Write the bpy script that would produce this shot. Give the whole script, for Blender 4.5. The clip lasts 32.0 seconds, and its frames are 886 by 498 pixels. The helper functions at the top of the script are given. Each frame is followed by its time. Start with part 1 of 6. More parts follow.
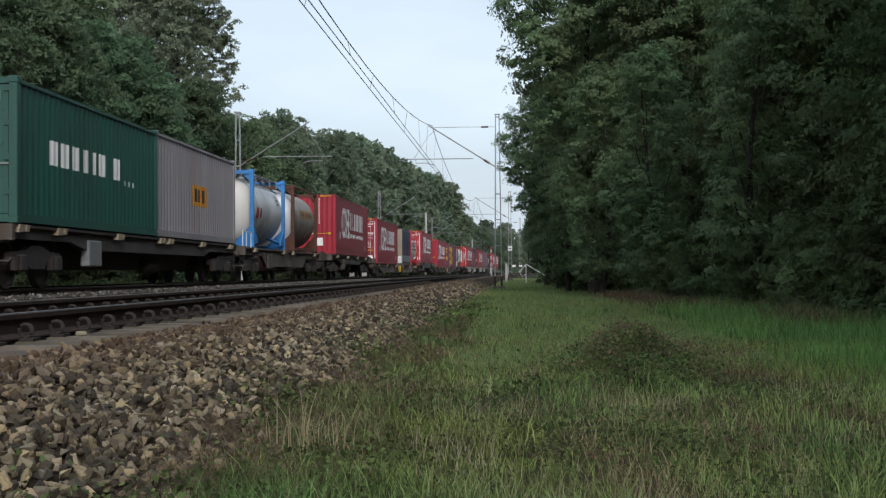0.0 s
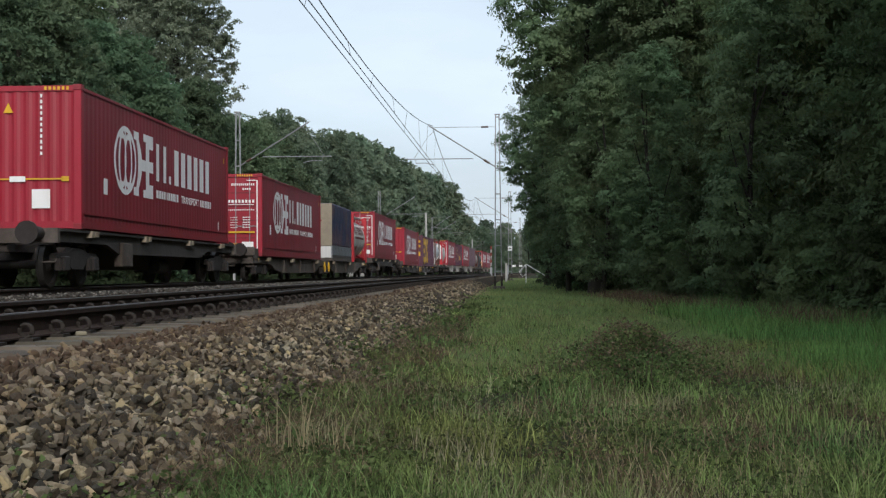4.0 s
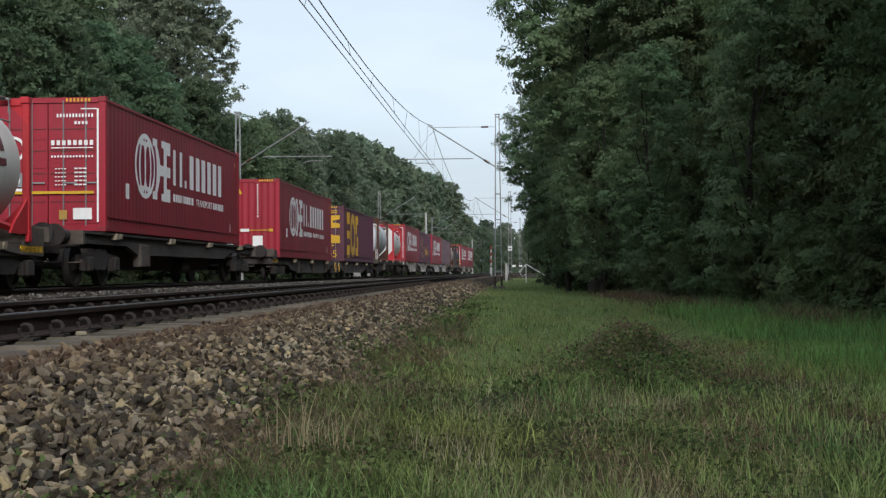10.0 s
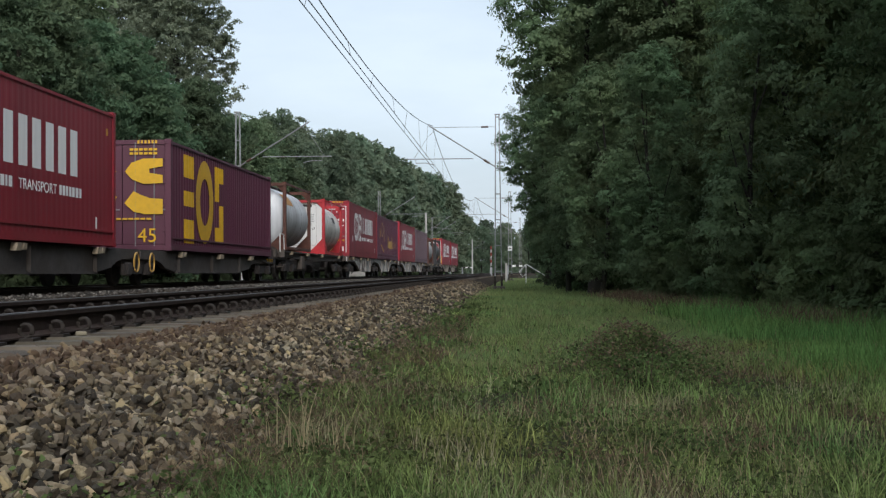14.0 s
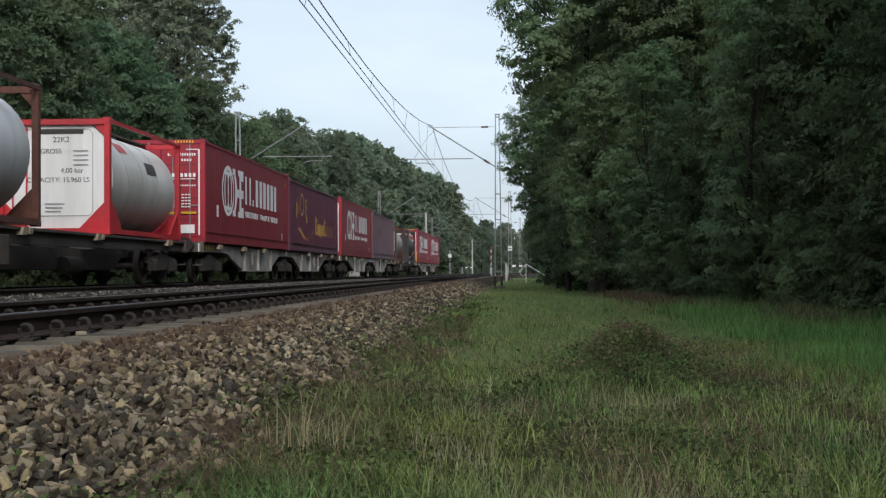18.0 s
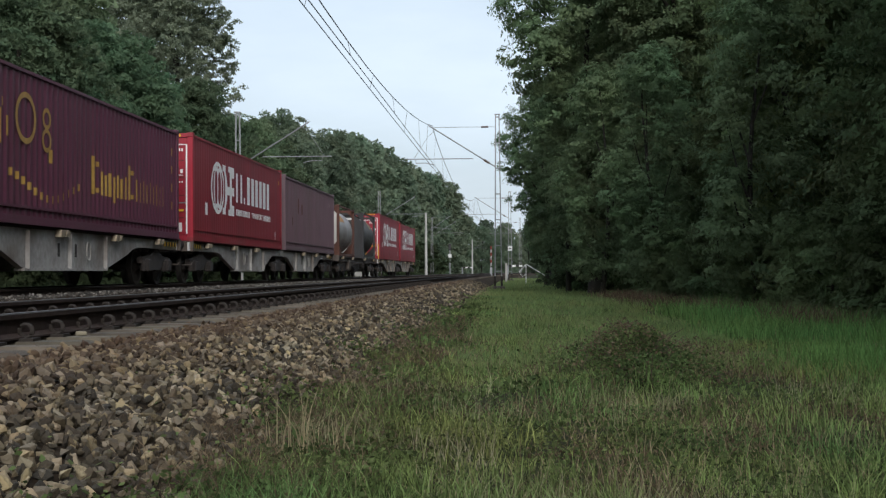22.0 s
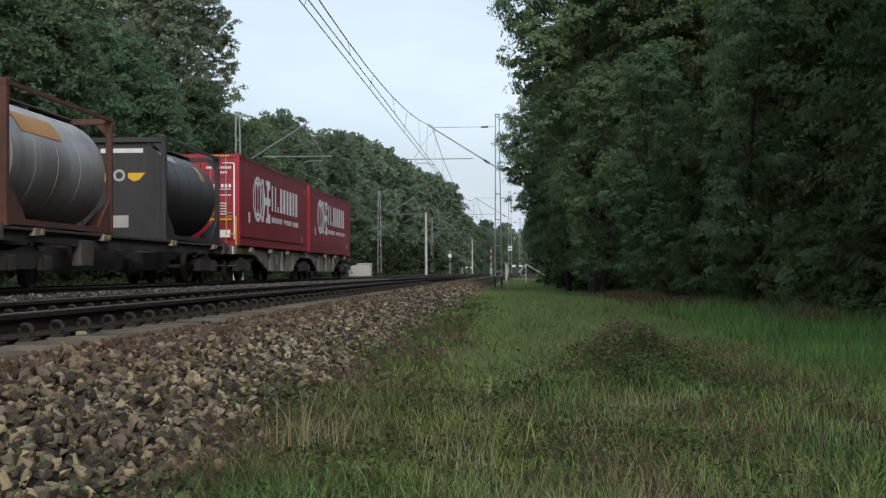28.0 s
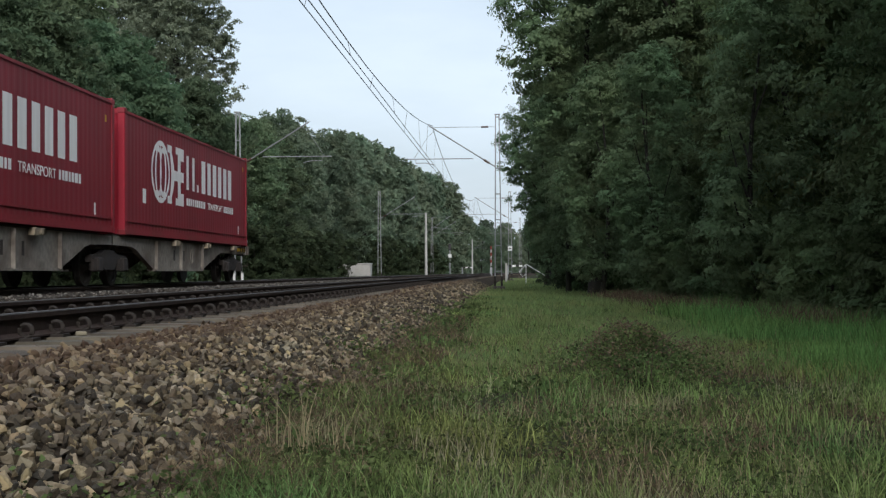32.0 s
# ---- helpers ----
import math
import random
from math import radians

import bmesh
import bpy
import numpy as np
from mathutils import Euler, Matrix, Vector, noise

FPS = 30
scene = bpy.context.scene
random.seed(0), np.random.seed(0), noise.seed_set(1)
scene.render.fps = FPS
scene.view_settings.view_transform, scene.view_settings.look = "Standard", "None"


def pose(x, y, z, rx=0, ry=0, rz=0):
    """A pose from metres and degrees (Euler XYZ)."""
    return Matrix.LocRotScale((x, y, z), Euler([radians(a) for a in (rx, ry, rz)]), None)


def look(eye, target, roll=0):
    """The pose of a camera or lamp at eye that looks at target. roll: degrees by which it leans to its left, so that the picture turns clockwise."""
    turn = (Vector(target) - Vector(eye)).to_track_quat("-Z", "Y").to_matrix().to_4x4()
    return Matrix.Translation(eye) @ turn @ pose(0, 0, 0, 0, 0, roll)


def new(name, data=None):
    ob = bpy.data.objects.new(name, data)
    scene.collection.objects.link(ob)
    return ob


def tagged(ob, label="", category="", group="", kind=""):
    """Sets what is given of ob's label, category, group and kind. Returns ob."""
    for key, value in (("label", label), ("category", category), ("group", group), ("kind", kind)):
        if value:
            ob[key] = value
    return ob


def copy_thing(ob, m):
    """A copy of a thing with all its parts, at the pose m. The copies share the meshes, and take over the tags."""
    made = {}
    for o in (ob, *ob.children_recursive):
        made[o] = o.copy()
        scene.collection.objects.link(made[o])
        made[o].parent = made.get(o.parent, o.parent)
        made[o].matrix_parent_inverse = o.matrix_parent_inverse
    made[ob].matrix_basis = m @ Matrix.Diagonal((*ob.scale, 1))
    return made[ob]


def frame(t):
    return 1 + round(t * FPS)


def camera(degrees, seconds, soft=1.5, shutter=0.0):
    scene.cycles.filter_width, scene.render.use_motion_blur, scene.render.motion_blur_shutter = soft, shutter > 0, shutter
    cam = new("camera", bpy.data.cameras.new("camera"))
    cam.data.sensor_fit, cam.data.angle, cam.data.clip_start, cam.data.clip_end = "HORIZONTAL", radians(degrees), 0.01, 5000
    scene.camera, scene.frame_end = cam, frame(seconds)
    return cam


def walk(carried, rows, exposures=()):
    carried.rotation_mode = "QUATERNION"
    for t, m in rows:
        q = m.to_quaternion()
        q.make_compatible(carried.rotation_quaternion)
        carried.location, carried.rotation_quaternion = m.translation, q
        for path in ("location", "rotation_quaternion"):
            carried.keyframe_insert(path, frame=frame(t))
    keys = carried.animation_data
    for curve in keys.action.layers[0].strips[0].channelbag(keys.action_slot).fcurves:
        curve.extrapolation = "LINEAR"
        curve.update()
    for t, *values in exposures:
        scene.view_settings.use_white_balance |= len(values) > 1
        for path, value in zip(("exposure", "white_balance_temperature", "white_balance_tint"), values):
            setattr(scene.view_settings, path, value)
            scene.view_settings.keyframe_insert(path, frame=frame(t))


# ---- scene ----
# Plan: y runs along the two tracks, x to the right, z = 0 at the rail heads.
EYE = (0.0, 0.0, 0.256)
FOV = 36.70
cam = camera(FOV, 32.0, soft=1.3)
YAW, PITCH, ROLL = -3.108, 1.0017, -0.3426
AIM = Matrix.Translation(EYE) @ pose(0, 0, 0, 90 + PITCH, 0, -YAW) @ pose(0, 0, 0, 0, 0, ROLL)
walk(cam, [(0.0, AIM), (32.0, AIM)], exposures=[(0.0, 0.0), (32.0, 0.0)])

# ---- light ----
SUN_EL, SUN_AZ = radians(32), radians(167)
world = bpy.data.worlds.new("sky")
scene.world = world
world.use_nodes = True
wn, wl = world.node_tree.nodes, world.node_tree.links
sky = wn.new("ShaderNodeTexSky")
sky.sky_type, sky.sun_disc = "NISHITA", False
sky.sun_elevation, sky.sun_rotation = SUN_EL, SUN_AZ
sky.air_density, sky.dust_density, sky.ozone_density = 1.0, 4.0, 2.0
# thin overcast: soft grey cloud sheets over the blue
wtc = wn.new("ShaderNodeTexCoord")
wmap = wn.new("ShaderNodeMapping")
wmap.inputs["Scale"].default_value = (1.0, 1.0, 3.5)
wnoi = wn.new("ShaderNodeTexNoise")
wnoi.inputs["Scale"].default_value, wnoi.inputs["Detail"].default_value = 3.0, 6.0
wramp = wn.new("ShaderNodeValToRGB")
wramp.color_ramp.elements[0].position, wramp.color_ramp.elements[0].color = 0.32, (0.54, 0.54, 0.54, 1)
wramp.color_ramp.elements[1].position, wramp.color_ramp.elements[1].color = 0.68, (0.92, 0.92, 0.92, 1)
wmix = wn.new("ShaderNodeMixRGB")
wmix.inputs[2].default_value = (6.6, 7.6, 8.6, 1)
bg = wn["Background"]
bg.inputs["Strength"].default_value = 0.132
wl.new(wtc.outputs["Generated"], wmap.inputs["Vector"])
wl.new(wmap.outputs["Vector"], wnoi.inputs["Vector"])
wl.new(wnoi.outputs["Fac"], wramp.inputs["Fac"])
wl.new(wramp.outputs["Color"], wmix.inputs["Fac"])
wl.new(sky.outputs["Color"], wmix.inputs[1])
wl.new(wmix.outputs["Color"], bg.inputs["Color"])
sun = new("sun", bpy.data.lights.new("sun", "SUN"))
sun.data.energy, sun.data.angle, sun.data.color = 1.9, radians(24), (1.0, 0.98, 0.97)
sun.matrix_world = look((0, 0, 0), (-math.sin(SUN_AZ) * math.cos(SUN_EL), -math.cos(SUN_AZ) * math.cos(SUN_EL), -math.sin(SUN_EL)))

# ---- the line of the tracks ----
K2, K3, YS = -2.564e-5, 3.417e-7, 200.0
NEAR, FAR = -4.11, -9.85          # track centres
V, ACC = 8.0505, -0.09859         # train speed at 16 s and its slowing


def bend(y):
    z = min(max(y, 0.0), YS)
    return K2 * z * z + K3 * z ** 3 + (2 * K2 * z + 3 * K3 * z * z) * (max(y, 0.0) - z)


def bend_slope(y):
    z = min(max(y, 0.0), YS)
    return 2 * K2 * z + 3 * K3 * z * z


def on_line(x, y, z=0.0):
    """Pose at the offset x from the line, y metres along it."""
    return pose(x + bend(y), y, z, 0, 0, -math.degrees(math.atan(bend_slope(y))))


def train_y(s, t):
    return s - V * (t - 16) - ACC * (t - 16) ** 2 / 2


# ---- materials ----
def mat(name, col, rough=0.7, metal=0.0, var=0.25, dirt=None, dirt_amt=0.3, scale=8.0, big=0.6, bump=0.15, bscale=40.0, streak=False, per="", spec=0.5, spread=(0.55, 1.5), hues=0.015, sat=None):
    """A surface with grain and stains at two scales; per: 'object' or 'island' shifts each piece's tone."""
    m = bpy.data.materials.new(name)
    m.use_nodes = True
    n, l = m.node_tree.nodes, m.node_tree.links
    p = n["Principled BSDF"]
    p.inputs["Roughness"].default_value, p.inputs["Metallic"].default_value = rough, metal
    p.inputs["Specular IOR Level"].default_value = spec
    tc = n.new("ShaderNodeTexCoord")
    mp = n.new("ShaderNodeMapping")
    if streak:
        mp.inputs["Scale"].default_value = (1.0, 1.0, 0.12)
    l.new(tc.outputs["Object"], mp.inputs["Vector"])
    fine, large = n.new("ShaderNodeTexNoise"), n.new("ShaderNodeTexNoise")
    fine.inputs["Scale"].default_value, fine.inputs["Detail"].default_value = scale, 6
    large.inputs["Scale"].default_value, large.inputs["Detail"].default_value = big, 5
    l.new(mp.outputs["Vector"], fine.inputs["Vector"])
    l.new(mp.outputs["Vector"], large.inputs["Vector"])
    hsv = n.new("ShaderNodeHueSaturation")
    hsv.inputs["Color"].default_value = (*col, 1)
    rng = n.new("ShaderNodeMapRange")
    rng.inputs["From Min"].default_value, rng.inputs["From Max"].default_value = 0.25, 0.75
    rng.inputs["To Min"].default_value, rng.inputs["To Max"].default_value = 1 - var, 1 + var
    l.new(fine.outputs["Fac"], rng.inputs["Value"])
    val = rng.outputs["Result"]
    if per:
        src = n.new("ShaderNodeObjectInfo") if per == "object" else n.new("ShaderNodeNewGeometry")
        r2 = n.new("ShaderNodeMapRange")
        r2.inputs["To Min"].default_value, r2.inputs["To Max"].default_value = spread
        l.new(src.outputs["Random" if per == "object" else "Random Per Island"], r2.inputs["Value"])
        mul = n.new("ShaderNodeMath")
        mul.operation = "MULTIPLY"
        l.new(val, mul.inputs[0])
        l.new(r2.outputs["Result"], mul.inputs[1])
        val = mul.outputs["Value"]
        r3 = n.new("ShaderNodeMapRange")
        r3.inputs["To Min"].default_value, r3.inputs["To Max"].default_value = 0.5 - hues, 0.5 + hues
        wh = n.new("ShaderNodeTexWhiteNoise")
        wh.noise_dimensions = "1D"
        l.new(src.outputs["Random" if per == "object" else "Random Per Island"], wh.inputs["W"])
        l.new(wh.outputs["Value"], r3.inputs["Value"])
        l.new(r3.outputs["Result"], hsv.inputs["Hue"])
        if sat:
            w2 = n.new("ShaderNodeTexWhiteNoise")
            w2.noise_dimensions = "1D"
            ad = n.new("ShaderNodeMath")
            ad.operation = "ADD"
            ad.inputs[1].default_value = 7.31
            l.new(src.outputs["Random" if per == "object" else "Random Per Island"], ad.inputs[0])
            l.new(ad.outputs["Value"], w2.inputs["W"])
            r4 = n.new("ShaderNodeMapRange")
            r4.inputs["To Min"].default_value, r4.inputs["To Max"].default_value = sat
            l.new(w2.outputs["Value"], r4.inputs["Value"])
            l.new(r4.outputs["Result"], hsv.inputs["Saturation"])
            pw = n.new("ShaderNodeMath")
            pw.operation = "POWER"
            pw.inputs[1].default_value = 2.4
            l.new(src.outputs["Random" if per == "object" else "Random Per Island"], pw.inputs[0])
            l.new(pw.outputs["Value"], r2.inputs["Value"])
    l.new(val, hsv.inputs["Value"])
    out = hsv.outputs["Color"]
    if dirt:
        mx = n.new("ShaderNodeMixRGB")
        mx.inputs[2].default_value = (*dirt, 1)
        dr = n.new("ShaderNodeMapRange")
        dr.inputs["From Min"].default_value, dr.inputs["From Max"].default_value = 0.42, 0.72
        dr.inputs["To Max"].default_value = dirt_amt
        l.new(large.outputs["Fac"], dr.inputs["Value"])
        l.new(dr.outputs["Result"], mx.inputs["Fac"])
        l.new(out, mx.inputs[1])
        out = mx.outputs["Color"]
    l.new(out, p.inputs["Base Color"])
    if bump:
        bn = n.new("ShaderNodeTexNoise")
        bn.inputs["Scale"].default_value, bn.inputs["Detail"].default_value = bscale, 4
        l.new(tc.outputs["Object"], bn.inputs["Vector"])
        bp = n.new("ShaderNodeBump")
        bp.inputs["Strength"].default_value, bp.inputs["Distance"].default_value = bump, 0.02
        l.new(bn.outputs["Fac"], bp.inputs["Height"])
        l.new(bp.outputs["Normal"], p.inputs["Normal"])
    return m


def leaf_mat(name, col, hue=0.02, low=0.65, high=1.45, patch=0.25, size=0.35, each=0.0):
    """Foliage: each leaf has its own tone, each plant too (each), and lets some light through."""
    m = bpy.data.materials.new(name)
    m.use_nodes = True
    n, l = m.node_tree.nodes, m.node_tree.links
    p = n["Principled BSDF"]
    p.inputs["Roughness"].default_value = 0.75
    p.inputs["Specular IOR Level"].default_value = 0.12
    g = n.new("ShaderNodeNewGeometry")
    wh = n.new("ShaderNodeTexWhiteNoise")
    wh.noise_dimensions = "1D"
    l.new(g.outputs["Random Per Island"], wh.inputs["W"])
    tc = n.new("ShaderNodeTexCoord")
    ns = n.new("ShaderNodeTexNoise")
    ns.inputs["Scale"].default_value, ns.inputs["Detail"].default_value = size, 3
    l.new(tc.outputs["Object"], ns.inputs["Vector"])
    a, b = n.new("ShaderNodeMapRange"), n.new("ShaderNodeMapRange")
    a.inputs["To Min"].default_value, a.inputs["To Max"].default_value = low, high
    b.inputs["From Min"].default_value, b.inputs["From Max"].default_value = 0.3, 0.7
    b.inputs["To Min"].default_value, b.inputs["To Max"].default_value = 0.5 - hue, 0.5 + hue
    l.new(g.outputs["Random Per Island"], a.inputs["Value"])
    l.new(ns.outputs["Fac"], b.inputs["Value"])
    hsv = n.new("ShaderNodeHueSaturation")
    hsv.inputs["Color"].default_value = (*col, 1)
    n2 = n.new("ShaderNodeTexNoise")
    n2.inputs["Scale"].default_value, n2.inputs["Detail"].default_value = size * 2.7, 4
    l.new(tc.outputs["Object"], n2.inputs["Vector"])
    c2 = n.new("ShaderNodeMapRange")
    c2.inputs["From Min"].default_value, c2.inputs["From Max"].default_value = 0.3, 0.7
    c2.inputs["To Min"].default_value, c2.inputs["To Max"].default_value = 1 - patch, 1 + patch
    l.new(n2.outputs["Fac"], c2.inputs["Value"])
    mu = n.new("ShaderNodeMath")
    mu.operation = "MULTIPLY"
    l.new(a.outputs["Result"], mu.inputs[0])
    l.new(c2.outputs["Result"], mu.inputs[1])
    oi = n.new("ShaderNodeObjectInfo")
    own = n.new("ShaderNodeMapRange")
    own.inputs["To Min"].default_value, own.inputs["To Max"].default_value = 1 - each, 1 + each
    l.new(oi.outputs["Random"], own.inputs["Value"])
    mo = n.new("ShaderNodeMath")
    mo.operation = "MULTIPLY"
    l.new(mu.outputs["Value"], mo.inputs[0])
    l.new(own.outputs["Result"], mo.inputs[1])
    l.new(mo.outputs["Value"], hsv.inputs["Value"])
    wh2 = n.new("ShaderNodeTexWhiteNoise")
    wh2.noise_dimensions = "1D"
    l.new(oi.outputs["Random"], wh2.inputs["W"])
    tint = n.new("ShaderNodeMapRange")
    tint.inputs["To Min"].default_value, tint.inputs["To Max"].default_value = -0.1 * each, 0.07 * each
    l.new(wh2.outputs["Value"], tint.inputs["Value"])
    ah = n.new("ShaderNodeMath")
    ah.operation = "ADD"
    l.new(b.outputs["Result"], ah.inputs[0])
    l.new(tint.outputs["Result"], ah.inputs[1])
    l.new(ah.outputs["Value"], hsv.inputs["Hue"])
    l.new(hsv.outputs["Color"], p.inputs["Base Color"])
    tr = n.new("ShaderNodeBsdfTranslucent")
    l.new(hsv.outputs["Color"], tr.inputs["Color"])
    mix = n.new("ShaderNodeMixShader")
    mix.inputs["Fac"].default_value = 0.48
    l.new(p.outputs["BSDF"], mix.inputs[1])
    l.new(tr.outputs["BSDF"], mix.inputs[2])
    l.new(mix.outputs["Shader"], n["Material Output"].inputs["Surface"])
    return m


# the container red lightened for the ends, to paint in their stronger light
RED_LIT = mat("red_end_paint_lit", (0.36, 0.017, 0.036), 0.45, var=0.12, dirt=(0.16, 0.014, 0.02), dirt_amt=0.4, streak=True, bump=0.04)
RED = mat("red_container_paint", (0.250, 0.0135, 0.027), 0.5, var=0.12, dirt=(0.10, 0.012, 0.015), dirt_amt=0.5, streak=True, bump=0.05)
RED_RAIL = mat("red_rail_paint", (0.26, 0.014, 0.027), 0.5, var=0.15, dirt=(0.07, 0.03, 0.02), dirt_amt=0.5, bump=0.05)
GREEN = mat("green_container_paint", (0.014, 0.078, 0.058), 0.5, var=0.15, dirt=(0.02, 0.04, 0.03), dirt_amt=0.5, streak=True, bump=0.05)
GREYP = mat("grey_container_paint", (0.26, 0.245, 0.26), 0.55, var=0.1, dirt=(0.14, 0.10, 0.08), dirt_amt=0.5, streak=True, bump=0.05)
MAROON = mat("maroon_container_paint", (0.105, 0.029, 0.054), 0.5, var=0.15, dirt=(0.08, 0.035, 0.045), dirt_amt=0.5, streak=True, bump=0.05)
FADED = mat("faded_purple_brown_paint", (0.145, 0.088, 0.106), 0.6, var=0.15, dirt=(0.09, 0.07, 0.065), dirt_amt=0.6, streak=True, bump=0.05)
LETTER = mat("clean_white_lettering", (0.90, 0.90, 0.89), 0.5, var=0.05, dirt=(0.6, 0.56, 0.52), dirt_amt=0.25, streak=True, bump=0)
WHITE = mat("white_paint", (0.75, 0.75, 0.74), 0.5, var=0.08, dirt=(0.4, 0.37, 0.33), dirt_amt=0.4, streak=True, bump=0.03)
YELLOW = mat("yellow_paint", (0.72, 0.42, 0.02), 0.5, var=0.1, dirt=(0.3, 0.18, 0.04), dirt_amt=0.4, bump=0.03)
YELLOWISH = mat("pale_yellow_block", (0.22, 0.195, 0.135), 0.8, var=0.2, bump=0.2)
GOLD = mat("dull_gold_paint", (0.42, 0.25, 0.06), 0.5, var=0.2, bump=0.03)
BLUE = mat("light_blue_frame_paint", (0.035, 0.22, 0.55), 0.45, var=0.15, dirt=(0.05, 0.10, 0.2), dirt_amt=0.5, bump=0.05)
BLACKP = mat("black_tank_paint", (0.032, 0.031, 0.033), 0.5, var=0.25, dirt=(0.06, 0.052, 0.046), dirt_amt=0.6, streak=True, bump=0.05, spec=0.4)
DARKTXT = mat("dark_lettering", (0.03, 0.025, 0.025), 0.6, var=0.1, bump=0)
DARKRED = mat("dark_red_lettering", (0.12, 0.02, 0.02), 0.6, var=0.15, bump=0)
ORANGE = mat("orange_label", (0.46, 0.20, 0.025), 0.55, var=0.12, dirt=(0.3, 0.15, 0.05), dirt_amt=0.4, bump=0)
FADEDOR = mat("faded_orange_band", (0.30, 0.16, 0.04), 0.6, var=0.25, dirt=(0.14, 0.09, 0.05), dirt_amt=0.7, bump=0)
STEEL = mat("brushed_steel_tank", (0.60, 0.62, 0.645), 0.40, 0.05, var=0.1, dirt=(0.25, 0.24, 0.24), dirt_amt=0.6, streak=True, big=1.2, bump=0.04)
OLDSTEEL = mat("weathered_steel_tank", (0.34, 0.33, 0.34), 0.40, 0.15, var=0.15, dirt=(0.16, 0.12, 0.10), dirt_amt=0.7, streak=True, big=1.2, bump=0.04)
SEAM = mat("dark_cladding_seam", (0.30, 0.30, 0.30), 0.6, 0.2, var=0.2, bump=0)
PALE = mat("pale_tank_cladding", (0.64, 0.63, 0.60), 0.42, 0.0, var=0.08, dirt=(0.36, 0.33, 0.29), dirt_amt=0.6, streak=True, big=1.0, bump=0.04)
TANKBROWN = mat("grimy_brown_tank", (0.26, 0.22, 0.185), 0.42, 0.1, var=0.2, dirt=(0.10, 0.08, 0.065), dirt_amt=0.7, streak=True, big=1.0, bump=0.06)
RUST = mat("rusty_brown_frame", (0.10, 0.035, 0.022), 0.75, var=0.25, dirt=(0.05, 0.03, 0.025), dirt_amt=0.6, bump=0.2)
REDF = mat("red_tank_frame", (0.50, 0.02, 0.03), 0.5, var=0.15, dirt=(0.15, 0.03, 0.03), dirt_amt=0.5, bump=0.05)
TARP = mat("faded_navy_tarpaulin", (0.022, 0.032, 0.075), 0.6, var=0.3, dirt=(0.13, 0.062, 0.055), dirt_amt=0.75, big=0.75, bump=0.7, bscale=4, spec=0.25)
SUPPORT = mat("pale_worn_support_paint", (0.27, 0.22, 0.155), 0.8, var=0.3, dirt=(0.13, 0.09, 0.045), dirt_amt=0.7, big=4, bump=0.2)
CANVAS = mat("beige_tarpaulin", (0.29, 0.245, 0.18), 0.7, var=0.12, dirt=(0.20, 0.17, 0.13), dirt_amt=0.6, big=1.2, bump=0.3, bscale=6)
ALU = mat("dull_aluminium_board", (0.18, 0.20, 0.225), 0.5, 0.4, var=0.12, dirt=(0.15, 0.14, 0.13), dirt_amt=0.6, bump=0.05)
WAGON = mat("brown_grey_wagon_steel", (0.098, 0.081, 0.069), 0.8, var=0.3, dirt=(0.05, 0.033, 0.022), dirt_amt=0.8, big=1.5, bump=0.25)
WAGONG = mat("pale_grey_wagon_steel", (0.35, 0.337, 0.323), 0.75, var=0.25, dirt=(0.13, 0.10, 0.08), dirt_amt=0.9, big=1.1, bump=0.2)
WAGONL = mat("dirty_beige_wagon_steel", (0.25, 0.225, 0.195), 0.8, var=0.3, dirt=(0.08, 0.055, 0.04), dirt_amt=0.95, big=1.1, bump=0.2)
WAGOND = mat("grimy_and_shaded_wagon_steel", (0.060, 0.052, 0.048), 0.85, var=0.3, dirt=(0.035, 0.024, 0.018), dirt_amt=0.8, big=1.5, bump=0.25)
BOGIE = mat("grimy_bogie_steel", (0.032, 0.027, 0.026), 0.85, var=0.35, dirt=(0.035, 0.024, 0.016), dirt_amt=0.7, bump=0.3)
WHEELM = mat("worn_wheel_steel", (0.05, 0.045, 0.042), 0.6, 0.4, var=0.25, bump=0.1)
RAILM = mat("rust_brown_rail_side", (0.042, 0.029, 0.025), 0.9, 0.0, var=0.3, dirt=(0.018, 0.013, 0.011), dirt_amt=0.6, bump=0.2, spec=0.2)
CLIP = mat("rusty_spring_clip", (0.033, 0.027, 0.023), 0.8, 0.1, var=0.3, bump=0.2, spec=0.3)
RAILTOP = mat("worn_rail_head", (0.058, 0.052, 0.049), 0.6, 0.2, var=0.2, bump=0.05)
SLEEPER = mat("weathered_concrete_sleeper", (0.088, 0.073, 0.053), 0.9, var=0.35, dirt=(0.05, 0.03, 0.018), dirt_amt=0.7, big=2.5, bump=0.3, per="object")
STONE = mat("ballast_stone", (0.086, 0.0705, 0.047), 0.9, var=0.3, dirt=(0.080, 0.052, 0.03), dirt_amt=0.55, big=1.2, bump=0.5, bscale=60, per="island", spread=(0.30, 4.4), hues=0.010, sat=(0.82, 1.3))
STONE1 = mat("loose_ballast_stone", (0.086, 0.0705, 0.047), 0.9, var=0.3, dirt=(0.080, 0.052, 0.03), dirt_amt=0.5, big=6, bump=0.5, bscale=60, per="object", spread=(0.30, 4.4), hues=0.010, sat=(0.82, 1.3))
STONEG = mat("grey_ballast_stone", (0.078, 0.071, 0.061), 0.9, var=0.3, dirt=(0.080, 0.06, 0.045), dirt_amt=0.5, big=1.2, bump=0.5, bscale=60, per="island", spread=(0.3, 3.0), hues=0.008, sat=(0.6, 1.1))
